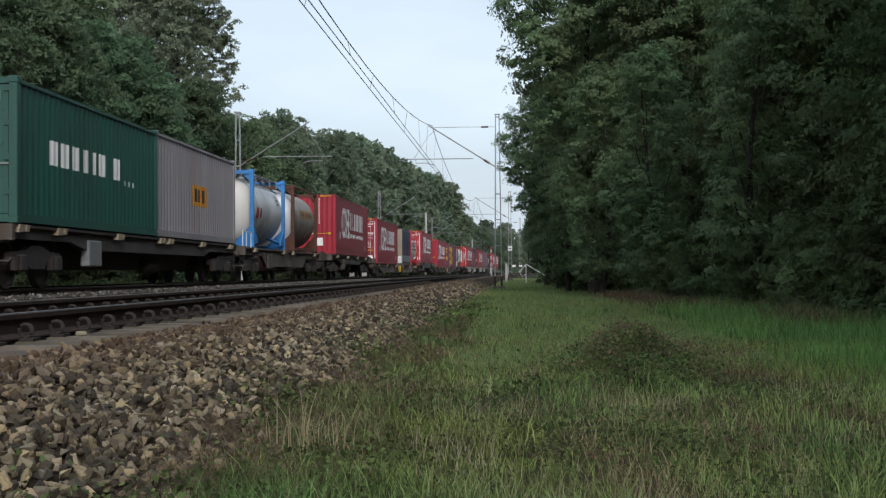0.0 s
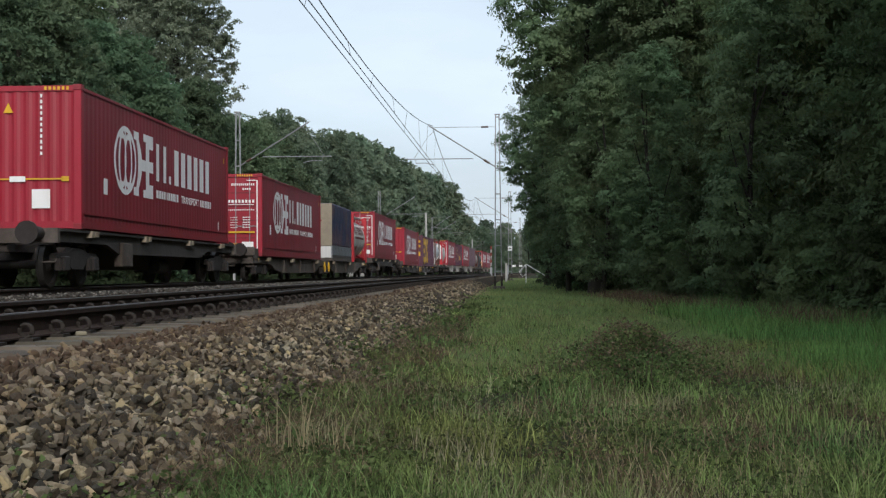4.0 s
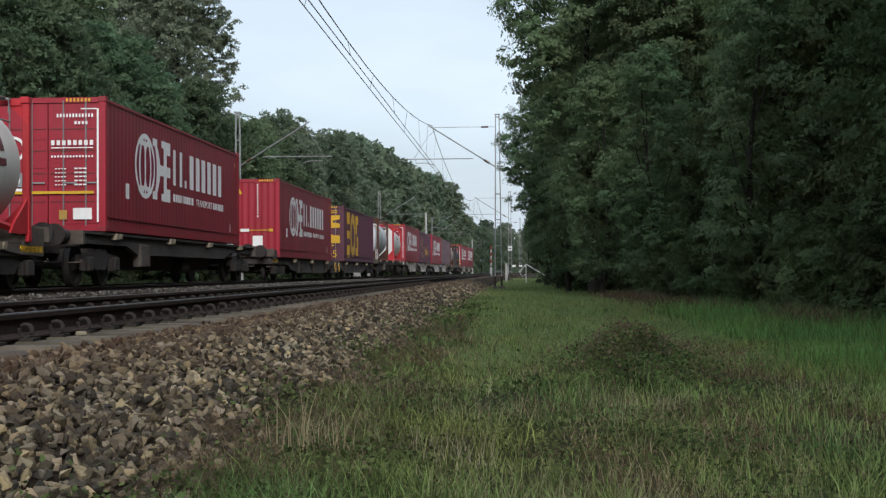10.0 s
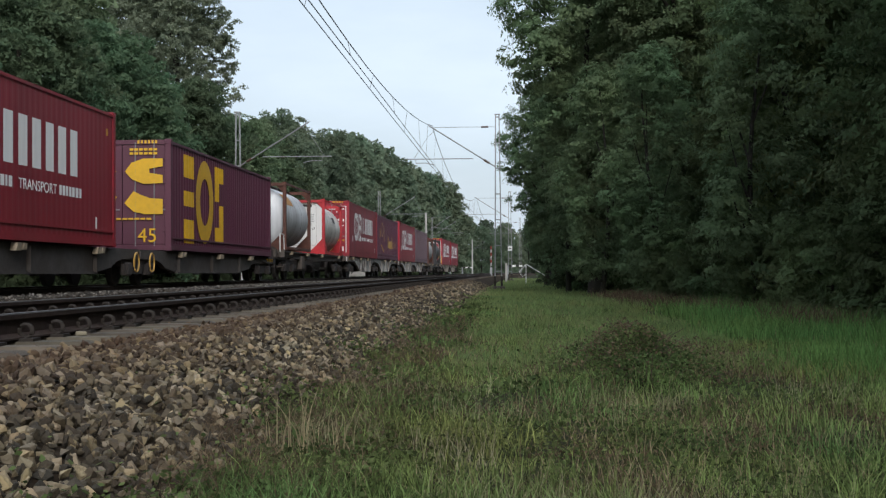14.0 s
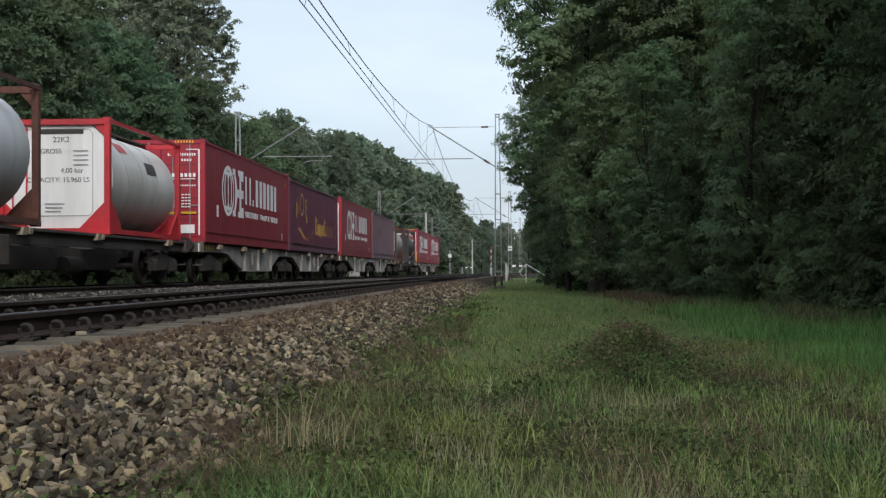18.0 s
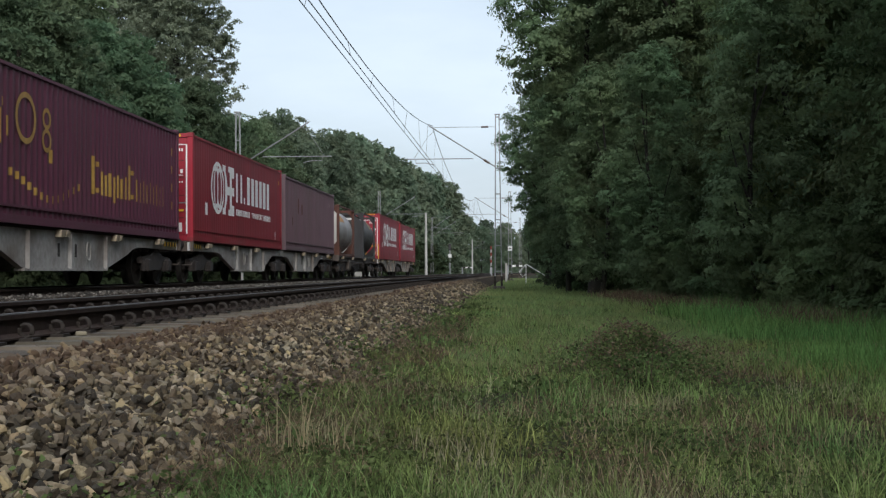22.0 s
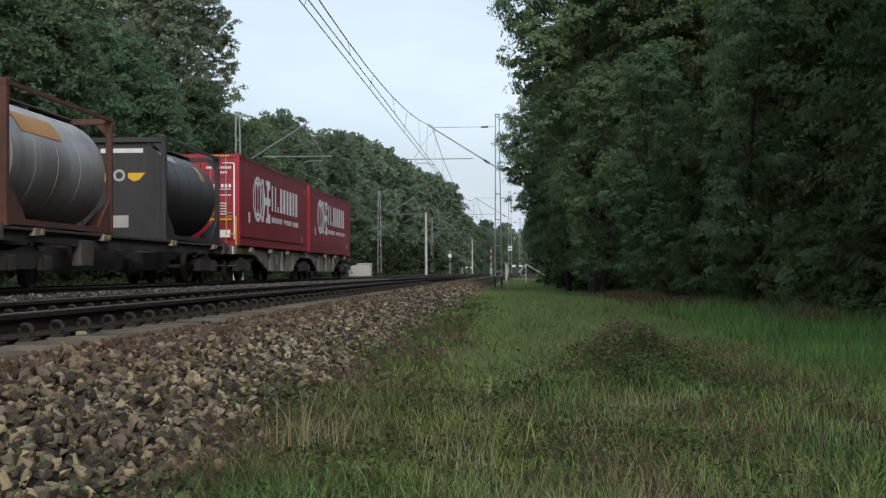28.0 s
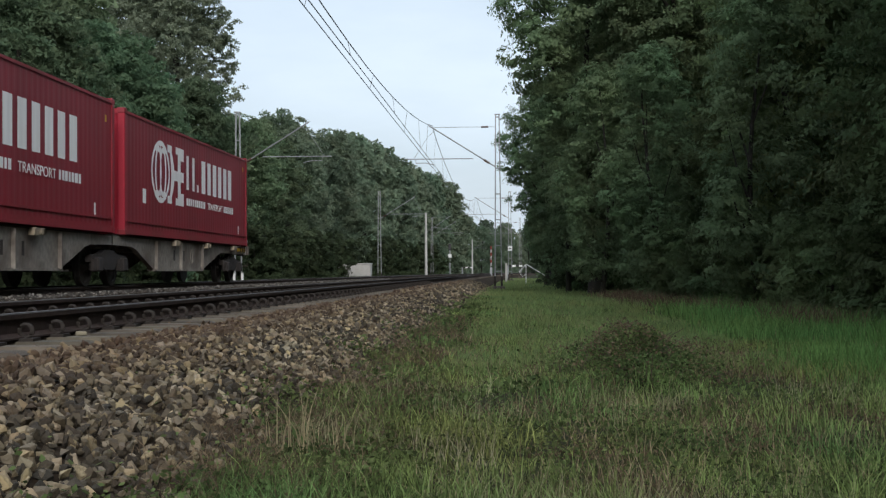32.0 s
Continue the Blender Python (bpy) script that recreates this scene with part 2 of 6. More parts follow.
CONC = mat("pale_concrete", (0.45, 0.44, 0.42), 0.85, var=0.12, dirt=(0.25, 0.24, 0.21), dirt_amt=0.5, bump=0.2)
GALV = mat("galvanised_steel", (0.32, 0.33, 0.34), 0.5, 0.5, var=0.15, dirt=(0.2, 0.19, 0.18), dirt_amt=0.5, bump=0.05)
WIRE = mat("dark_copper_wire", (0.05, 0.048, 0.045), 0.5, 0.4, var=0.1, bump=0)
INSUL = mat("brown_insulator", (0.10, 0.06, 0.045), 0.3, var=0.1, bump=0)
BARK = mat("grey_brown_bark", (0.024, 0.020, 0.016), 0.95, var=0.35, dirt=(0.04, 0.045, 0.025), dirt_amt=0.6, scale=12, bump=0.9, bscale=14, streak=True)
BARKL = mat("pale_brown_bark", (0.105, 0.078, 0.056), 0.95, var=0.35, dirt=(0.05, 0.05, 0.03), dirt_amt=0.6, scale=12, bump=0.9, bscale=14, streak=True)
LEAF_R = leaf_mat("dark_green_leaves", (0.132, 0.190, 0.100), 0.03, 0.85, 1.2, 0.35, 0.3, each=0.15)
# darker copy of the right-hand leaf green; the wood's shade is in its colour
LEAF_R_SHADED = leaf_mat("right_wood_leaves_shaded", (0.106, 0.150, 0.071), 0.035, 0.85, 1.2, 0.35, 0.3, each=0.12)
# lighter yellow-green: this tree's lit look is put into the leaf colour
LEAF_LIT = leaf_mat("yellow_green_leaves_lit", (0.148, 0.192, 0.084), 0.03, 0.8, 1.25, 0.35, 0.4)
# undergrowth green darkened: the shade below woods and train is put into it
UNDER_SHADE = leaf_mat("undergrowth_leaves_shaded", (0.050, 0.068, 0.034), 0.02, 0.7, 1.3, 0.3, 0.8)
LEAF_L = leaf_mat("olive_green_leaves", (0.128, 0.186, 0.106), 0.03, 0.85, 1.18, each=0.32)
# paler, greyer than the nearer woods: distance haze is put into the colour
LEAF_HAZE = leaf_mat("far_wood_leaves_hazed", (0.150, 0.198, 0.132), 0.03, 0.85, 1.18, each=0.3)
# grey-green poplar tone, lightened further to paint in the haze
LEAF_B = leaf_mat("grey_green_poplar_leaves_hazed", (0.205, 0.238, 0.165), 0.008, 0.8, 1.3)
BLADE = leaf_mat("grass_blades", (0.182, 0.245, 0.086), 0.045, 0.2, 1.9, 0.45, 0.8)
BLADE2 = leaf_mat("lush_grass_blades", (0.155, 0.285, 0.088), 0.025, 0.5, 1.5, 0.3, 0.6)
VERGE = leaf_mat("pale_verge_grass", (0.215, 0.280, 0.112), 0.03, 0.7, 1.3, 0.25, 0.5)
PALESTALK = leaf_mat("pale_dry_stalks", (0.42, 0.40, 0.24), 0.03, 0.5, 1.4, 0.3, 0.8)
STRAW = leaf_mat("dry_straw_stalks", (0.38, 0.31, 0.19), 0.02, 0.3, 1.5, 0.3, 0.8)
WEED = leaf_mat("low_weed_leaves", (0.105, 0.142, 0.052), 0.03, 0.4, 1.6, 0.35, 0.8)
BRAMBLE = leaf_mat("withered_brown_bramble_leaves", (0.168, 0.124, 0.080), 0.015, 0.35, 1.5)


def rust_dust(m, x0, x1, amount):
    """Brake and rail dust: a rust-brown stain that fades away from the rail."""
    n, l = m.node_tree.nodes, m.node_tree.links
    p = n["Principled BSDF"]
    old = p.inputs["Base Color"].links[0].from_socket
    tc = n.new("ShaderNodeTexCoord")
    sep = n.new("ShaderNodeSeparateXYZ")
    l.new(tc.outputs["Object"], sep.inputs["Vector"])
    r = n.new("ShaderNodeMapRange")
    r.inputs["From Min"].default_value, r.inputs["From Max"].default_value = x0, x1
    r.inputs["To Min"].default_value, r.inputs["To Max"].default_value = 0.0, amount
    l.new(sep.outputs["X"], r.inputs["Value"])
    mx = n.new("ShaderNodeMixRGB")
    mx.inputs[2].default_value = (0.075, 0.038, 0.02, 1)
    l.new(r.outputs["Result"], mx.inputs["Fac"])
    l.new(old, mx.inputs[1])
    l.new(mx.outputs["Color"], p.inputs["Base Color"])


rust_dust(STONE, -2.0, -2.75, 0.6)


# ---- mesh tools ----
class Build:
    """Collects boxes, tubes and profiles into one mesh."""

    def __init__(self):
        self.v, self.f = [], []

    def quad(self, a, b, c, d):
        i = len(self.v)
        self.v += [a, b, c, d]
        self.f.append((i, i + 1, i + 2, i + 3))
        return self

    def box(self, x0, x1, y0, y1, z0, z1):
        i = len(self.v)
        self.v += [(x, y, z) for x in (x0, x1) for y in (y0, y1) for z in (z0, z1)]
        for q in ((0, 1, 3, 2), (4, 6, 7, 5), (0, 4, 5, 1), (2, 3, 7, 6), (0, 2, 6, 4), (1, 5, 7, 3)):
            self.f.append(tuple(i + k for k in q))
        return self

    def chamfer(self, x0, x1, y0, y1, z0, z1, c):
        """A box with its long and short edges cut at 45 degrees."""
        bm = bmesh.new()
        bmesh.ops.create_cube(bm, size=1)
        for w in bm.verts:
            w.co = ((x0 + x1) / 2 + w.co.x * (x1 - x0), (y0 + y1) / 2 + w.co.y * (y1 - y0), (z0 + z1) / 2 + w.co.z * (z1 - z0))
        bmesh.ops.bevel(bm, geom=bm.edges[:], offset=c, segments=1, affect="EDGES")
        i = len(self.v)
        bm.verts.index_update()
        self.v += [tuple(w.co) for w in bm.verts]
        self.f += [tuple(i + w.index for w in q.verts) for q in bm.faces]
        bm.free()
        return self

    def tube(self, pts, rad, n=6):
        pts = [Vector(p) for p in pts]
        rads = rad if isinstance(rad, (list, tuple)) else [rad] * len(pts)
        base = len(self.v)
        for k, p in enumerate(pts):
            d = (pts[min(k + 1, len(pts) - 1)] - pts[max(k - 1, 0)]).normalized()
            a = d.orthogonal().normalized() if abs(d.z) > 0.9 else d.cross(Vector((0, 0, 1))).normalized()
            b = d.cross(a)
            for j in range(n):
                w = 2 * math.pi * j / n
                self.v.append(tuple(p + (a * math.cos(w) + b * math.sin(w)) * rads[k]))
        for k in range(len(pts) - 1):
            for j in range(n):
                q = base + k * n
                self.f.append((q + j, q + (j + 1) % n, q + n + (j + 1) % n, q + n + j))
        self.f.append(tuple(base + j for j in reversed(range(n))))
        self.f.append(tuple(base + (len(pts) - 1) * n + j for j in range(n)))
        return self

    def revolve(self, axis, prof, centre, n=24):
        """prof: (distance along the axis, radius)."""
        base = len(self.v)
        cx, cy, cz = centre
        for d, r in prof:
            for j in range(n):
                w = 2 * math.pi * j / n
                a, b = r * math.cos(w), r * math.sin(w)
                self.v.append((cx + d, cy + a, cz + b) if axis == "x" else (cx + a, cy + d, cz + b) if axis == "y" else (cx + a, cy + b, cz + d))
        for k in range(len(prof) - 1):
            for j in range(n):
                q = base + k * n
                self.f.append((q + j, q + (j + 1) % n, q + n + (j + 1) % n, q + n + j))
        self.f.append(tuple(base + j for j in reversed(range(n))))
        self.f.append(tuple(base + (len(prof) - 1) * n + j for j in range(n)))
        return self

    def prism(self, poly, x0, x1):
        """A (y, z) outline pushed from x0 to x1."""
        i, n = len(self.v), len(poly)
        self.v += [(x0, y, z) for y, z in poly] + [(x1, y, z) for y, z in poly]
        for k in range(n):
            self.f.append((i + k, i + (k + 1) % n, i + n + (k + 1) % n, i + n + k))
        self.f.append(tuple(i + k for k in reversed(range(n))))
        self.f.append(tuple(i + n + k for k in range(n)))
        return self

    def data(self, name, material, smooth=False):
        me = bpy.data.meshes.new(name)
        me.from_pydata(self.v, [], self.f)
        me.materials.append(material)
        bm = bmesh.new()
        bm.from_mesh(me)
        bmesh.ops.recalc_face_normals(bm, faces=bm.faces[:])
        bm.to_mesh(me)
        bm.free()
        if smooth:
            me.polygons.foreach_set("use_smooth", [True] * len(me.polygons))
            me.set_sharp_from_angle(angle=radians(40))
        return me


def part(name, b, material, parent=None, label="", smooth=False):
    ob = new(name, b if isinstance(b, bpy.types.Mesh) else b.data(name, material, smooth))
    ob.parent = parent
    return tagged(ob, label)


def empty(name):
    return new(name)


def soup(name, verts, faces, material):
    """A mesh straight from arrays of vertices and equal-sided faces."""
    me = bpy.data.meshes.new(name)
    nf, k = faces.shape
    me.vertices.add(len(verts))
    me.vertices.foreach_set("co", np.asarray(verts, np.float32).ravel())
    me.loops.add(nf * k)
    me.loops.foreach_set("vertex_index", faces.astype(np.int32).ravel())
    me.polygons.add(nf)
    me.polygons.foreach_set("loop_start", np.arange(0, nf * k, k, dtype=np.int32))
    me.materials.append(material)
    me.update(calc_edges=True)
    me.shade_flat()
    return me


def structure(ob, label, category):
    return tagged(ob, label, category, kind="structure")


# ---- ground ----
def lerp_profile(x):
    pts = PROFILE
    for (a, za), (b, zb) in zip(pts, pts[1:]):
        if x <= b:
            return za + (zb - za) * (x - a) / (b - a)
    return pts[-1][1]


PROFILE = [(-900, -0.6), (-30, -0.5), (-14.2, -0.35), (-13.0, -0.2), (-12.6, -0.22), (-8.3, -0.21), (-7.8, -0.07), (-6.5, -0.07), (-6.0, -0.23),
           (-2.78, -0.238), (-2.35, -0.28), (-1.35, -0.61), (-0.9, -0.64), (2.0, -0.66), (8.0, -0.70), (30, -0.6), (900, -0.6)]


def lumps(x, y):
    """Uneven ground beside the ballast, with the low mound in the meadow."""
    z = 0.05 * noise.noise((x * 0.7, y * 0.35, 3.0)) + 0.025 * noise.noise((x * 2.3, y * 1.6, 8.0))
    z += 0.24 * math.exp(-((x - 0.98) / 0.36) ** 2 - ((y - 11.5) / 1.0) ** 2) * (1 + 0.7 * noise.noise((x * 3.1, y * 1.7, 5.0)))
    z += 0.04 * math.exp(-((x - 1.6) / 0.45) ** 2 - ((y - 12.4) / 0.9) ** 2)
    z += 0.07 * math.exp(-((x - 0.12) / 0.35) ** 2 - ((y - 9.6) / 0.7) ** 2)
    return z


def ground_z(x, y):
    """Height of the ground at a place; x counted from the line of the tracks."""
    z = lerp_profile(x)
    if x > -1.7:
        z += lumps(x, y) * min(1.0, (x + 1.7) / 0.8) * (1.0 if x < 40 else 0.0)
    return z


def ground():
    xs = [-900, -300, -120, -60, -30, -20, -16, -14.2, -13, -12.6, -10.5, -8.3, -7.8, -6.5, -6.0, -4.2, -2.78, -2.35, -2.0, -1.7] + [round(-1.35 + 0.25 * i, 2) for i in range(50)] + [12, 14, 17, 22, 30, 60, 120, 300, 900]
    ys = [-600, -200, -60, -20, -8, -3, 0] + [1 + 0.4 * i for i in range(100)] + [42 + 2 * i for i in range(30)] + [105, 115, 130, 145, 160, 175, 190, 200, 230, 270, 330, 450, 700, 1200, 2500]
    b = Build()
    for y in ys:
        for x in xs:
            b.v.append((x + bend(y), y, ground_z(x, y)))
    w = len(xs)
    for j in range(len(ys) - 1):
        for i in range(w - 1):
            b.f.append((j * w + i, j * w + i + 1, j * w + w + i + 1, j * w + w + i))
    me = b.data("ground", SOIL)
    me.materials.append(BED)
    for p in me.polygons:
        x = p.center.x - bend(p.center.y)
        if -13.0 < x < -1.4:
            p.material_index = 1
        p.use_smooth = True
    return structure(new("ground", me), "earth ground with grass beside a ballasted railway bed", "ground")


SOIL = mat("grassy_soil", (0.030, 0.036, 0.015), 0.95, spec=0.1, var=0.5, dirt=(0.048, 0.036, 0.02), dirt_amt=0.6, scale=9, big=0.7, bump=0.8, bscale=20)
BED = mat("ballast_bed", (0.032, 0.025, 0.018), 0.95, spec=0.05, var=0.5, dirt=(0.04, 0.024, 0.014), dirt_amt=0.6, scale=14, big=0.8, bump=1.0, bscale=16)
ground()


# ---- tracks ----
def rail_mesh(name, x, y0, y1, mtl, head=False):
    prof = [(-0.036, -0.012), (-0.030, 0.0), (0.030, 0.0), (0.036, -0.012)] if head else \
        [(-0.075, -0.172), (-0.075, -0.160), (-0.010, -0.135), (-0.009, -0.055), (-0.036, -0.038), (-0.0365, -0.008), (0.0365, -0.008), (0.036, -0.038), (0.009, -0.055), (0.010, -0.135), (0.075, -0.160), (0.075, -0.172)]
    ys, y = [], y0
    while y < y1:
        ys.append(y)
        y += 4 if y < 90 else 10
    ys.append(y1)
    b, n = Build(), len(prof)
    for y in ys:
        b.v += [(x + bend(y) + px, y, pz) for px, pz in prof]
    for k in range(len(ys) - 1):
        for j in range(n):
            b.f.append((k * n + j, k * n + (j + 1) % n, k * n + n + (j + 1) % n, k * n + n + j))
    return b


def sleeper_mesh():
    b = Build()
    sec = [(-0.14, -0.40), (-0.135, -0.21), (-0.115, -0.185), (0.115, -0.185), (0.135, -0.21), (0.14, -0.40)]
    xs = [(-1.3, -0.02), (-1.25, 0.0), (-0.45, 0.0), (-0.3, -0.03), (0.3, -0.03), (0.45, 0.0), (1.25, 0.0), (1.3, -0.02)]
    n = len(sec)
    for x, dz in xs:
        b.v += [(x, y, z + (dz if z > -0.3 else 0)) for y, z in sec]
    for k in range(len(xs) - 1):
        for j in range(n):
            b.f.append((k * n + j, k * n + (j + 1) % n, k * n + n + (j + 1) % n, k * n + n + j))
    b.f.append(tuple(range(n)))
    b.f.append(tuple((len(xs) - 1) * n + j for j in range(n)))
    return b.data("sleeper", SLEEPER)


def clip_mesh():
    """A coiled spring clip standing against the rail foot, on its plate."""
    b = Build()
    pts = [(0.05 + 0.050 * math.cos(a), 0.03 * a / 3, -0.122 + 0.046 * math.sin(a)) for a in [radians(q) for q in range(-80, 281, 30)]]
    b.tube(pts, 0.0165, 6)
    b.box(-0.03, 0.13, -0.075, 0.075, -0.186, -0.165)
    return b.data("rail_clip", CLIP)


def track(name, centre, label, first, count, clips):
    t = structure(empty(name), label, "railway track")
    for side in (-0.7525, 0.7525):
        r = part("rail", rail_mesh("rail", centre + side, -40, 420, RAILM), RAILM, t, "rust-brown steel rail")
        part("rail_head", rail_mesh("rail_head", centre + side, -40, 420, RAILTOP, True), RAILTOP, r, "worn shiny running surface")
    sm, cm = sleeper_mesh(), clip_mesh()
    for i in range(count):
        y = first + 0.6 * i
        s = new("sleeper", sm)
        s.parent, s.matrix_basis = t, on_line(centre, y)
        if i < clips:
            for side in (-0.7525, 0.7525):
                for turn in (0, 180):
                    c = new("rail_clip", cm)
                    c.parent = t
                    c.matrix_basis = on_line(centre + side + (0.04 if turn == 0 else -0.04), y) @ pose(0, 0, 0, 0, 0, turn)
    # the far sleepers in one piece
    b = Build()
    for i in range(count, count + 330):
        y = first + 0.6 * i
        b.box(centre + bend(y) - 1.3, centre + bend(y) + 1.3, y - 0.12, y + 0.12, -0.3, -0.187)
    tagged(part("far_sleepers", b, SLEEPER, t, "distant concrete sleepers"), kind="stuff")
    return t


track("track_near", NEAR, "ballasted near railway track with concrete sleepers and rusty rails", -7.45, 153, 98)
track("track_far", FAR, "ballasted far railway track under the freight train", 16.0, 60, 0)


# ---- ballast stones ----
def stone_shapes(n):
    """Angular broken stones: hulls of a few scattered points."""
    rng = np.random.default_rng(5)
    shapes = []
    for _ in range(n):
        bm = bmesh.new()
        p = rng.normal(size=(11, 3))
        p /= np.linalg.norm(p, axis=1)[:, None]
        p *= rng.uniform(0.42, 0.6, (11, 1)) * rng.uniform(0.62, 1.15, 3)
        hull = bmesh.ops.convex_hull(bm, input=[bm.verts.new(q) for q in p])
        bmesh.ops.delete(bm, geom=[g for g in hull["geom_interior"] if isinstance(g, bmesh.types.BMVert)], context="VERTS")
        bm.verts.index_update()
        v = np.array([w.co[:] for w in bm.verts])
        f = np.array([[w.index for w in q.verts] for q in bm.faces])
        bm.free()
        shapes.append((v, f))
    return shapes


def spin(rng, n):
    q = rng.normal(size=(n, 4))
    q /= np.linalg.norm(q, axis=1)[:, None]
    w, x, y, z = q.T
    return np.stack([np.stack([1 - 2 * (y * y + z * z), 2 * (x * y - z * w), 2 * (x * z + y * w)], 1),
                     np.stack([2 * (x * y + z * w), 1 - 2 * (x * x + z * z), 2 * (y * z - x * w)], 1),
                     np.stack([2 * (x * z - y * w), 2 * (y * z + x * w), 1 - 2 * (x * x + y * y)], 1)], 1)


def ballast():
    rng = np.random.default_rng(11)
    shapes = stone_shapes(10)
    spots = []
    # shoulder and slope towards the meadow, thinning out with distance
    for y0, y1, per, size in ((-6.0, 3.0, 300, 0.06), (3.0, 9.0, 600, 0.056), (9.0, 16.0, 560, 0.056), (16.0, 30.0, 340, 0.062), (30.0, 75.0, 90, 0.11)):
        n = int((y1 - y0) * 1.74 * per)
        x = rng.uniform(-2.84, -1.1, n)
        y = rng.uniform(y0, y1, n)
        keep = (x < -1.38 + 0.22 * np.sin(y * 1.3) + rng.normal(0, 0.12, n)) & ~((x < -2.78) & (rng.random(n) < 0.5))
        spots += [(a, c, size * rng.uniform(0.6, 1.5)) for a, c in zip(x[keep], y[keep])]
    # cribs between the sleepers and the strip between the tracks
    for x0, x1, y0, y1, per, size in ((-5.5, -2.8, -6, 26, 70, 0.05), (-7.35, -5.9, 12, 70, 110, 0.044)):
        n = int((x1 - x0) * (y1 - y0) * per)
        spots += [(a, c, size * d) for a, c, d in zip(rng.uniform(x0, x1, n), rng.uniform(y0, y1, n), rng.uniform(0.6, 1.4, n)) if not (x0 < -5.4 < x1 and abs(((c - 6.35) % 0.6) - 0.3) < 0.14)]
    bed = structure(empty("ballast_bed"), "coarse brown-grey crushed stone ballast along the track", "ballast")
    single, joined = [], {STONE: [[] for _ in shapes], STONEG: [[] for _ in shapes]}
    for i, (x, y, s) in enumerate(spots):
        if -2.2 < x < -1.3 and 4.8 < y < 6.4 and len(single) < 300 and i % 3 == 0:
            single.append((x, y, s, i % len(shapes)))
        else:
            joined[STONE if x > -5.8 else STONEG][i % len(shapes)].append((x, y, s))
    for m, groups in joined.items():
        verts, faces, base = [], [], 0
        for (sv, sf), g in zip(shapes, groups):
            n = len(g)
            pos = np.array([(x + bend(y), y, ground_z(x, y) + 0.25 * s - 0.012 + rng.random() ** 2 * 0.035) for x, y, s in g])
            r = spin(rng, n)
            v = np.einsum("nij,kj->nki", r, sv) * np.array([q[2] for q in g])[:, None, None] + pos[:, None, :]
            faces.append((sf[None] + (np.arange(n) * len(sv))[:, None, None]).reshape(-1, 3) + base)
            verts.append(v.reshape(-1, 3))
            base += n * len(sv)
        ob = part("ballast_stones", soup("ballast_stones", np.concatenate(verts), np.concatenate(faces), m), None, bed, "crushed stones, brown and grey" if m is STONE else "grey crushed stones between the tracks")
        tagged(ob, kind="stuff")
    data = [soup("ballast_stone", v, f, STONE1) for v, f in shapes]
    for x, y, s, k in single:
        o = new("ballast_stone", data[k])
        o.parent = bed
        o.matrix_basis = Matrix.LocRotScale((x + bend(y), y, ground_z(x, y) + 0.25 * s), Euler((rng.uniform(0, 6), rng.uniform(0, 6), rng.uniform(0, 6))), (s, s, s))


ballast()


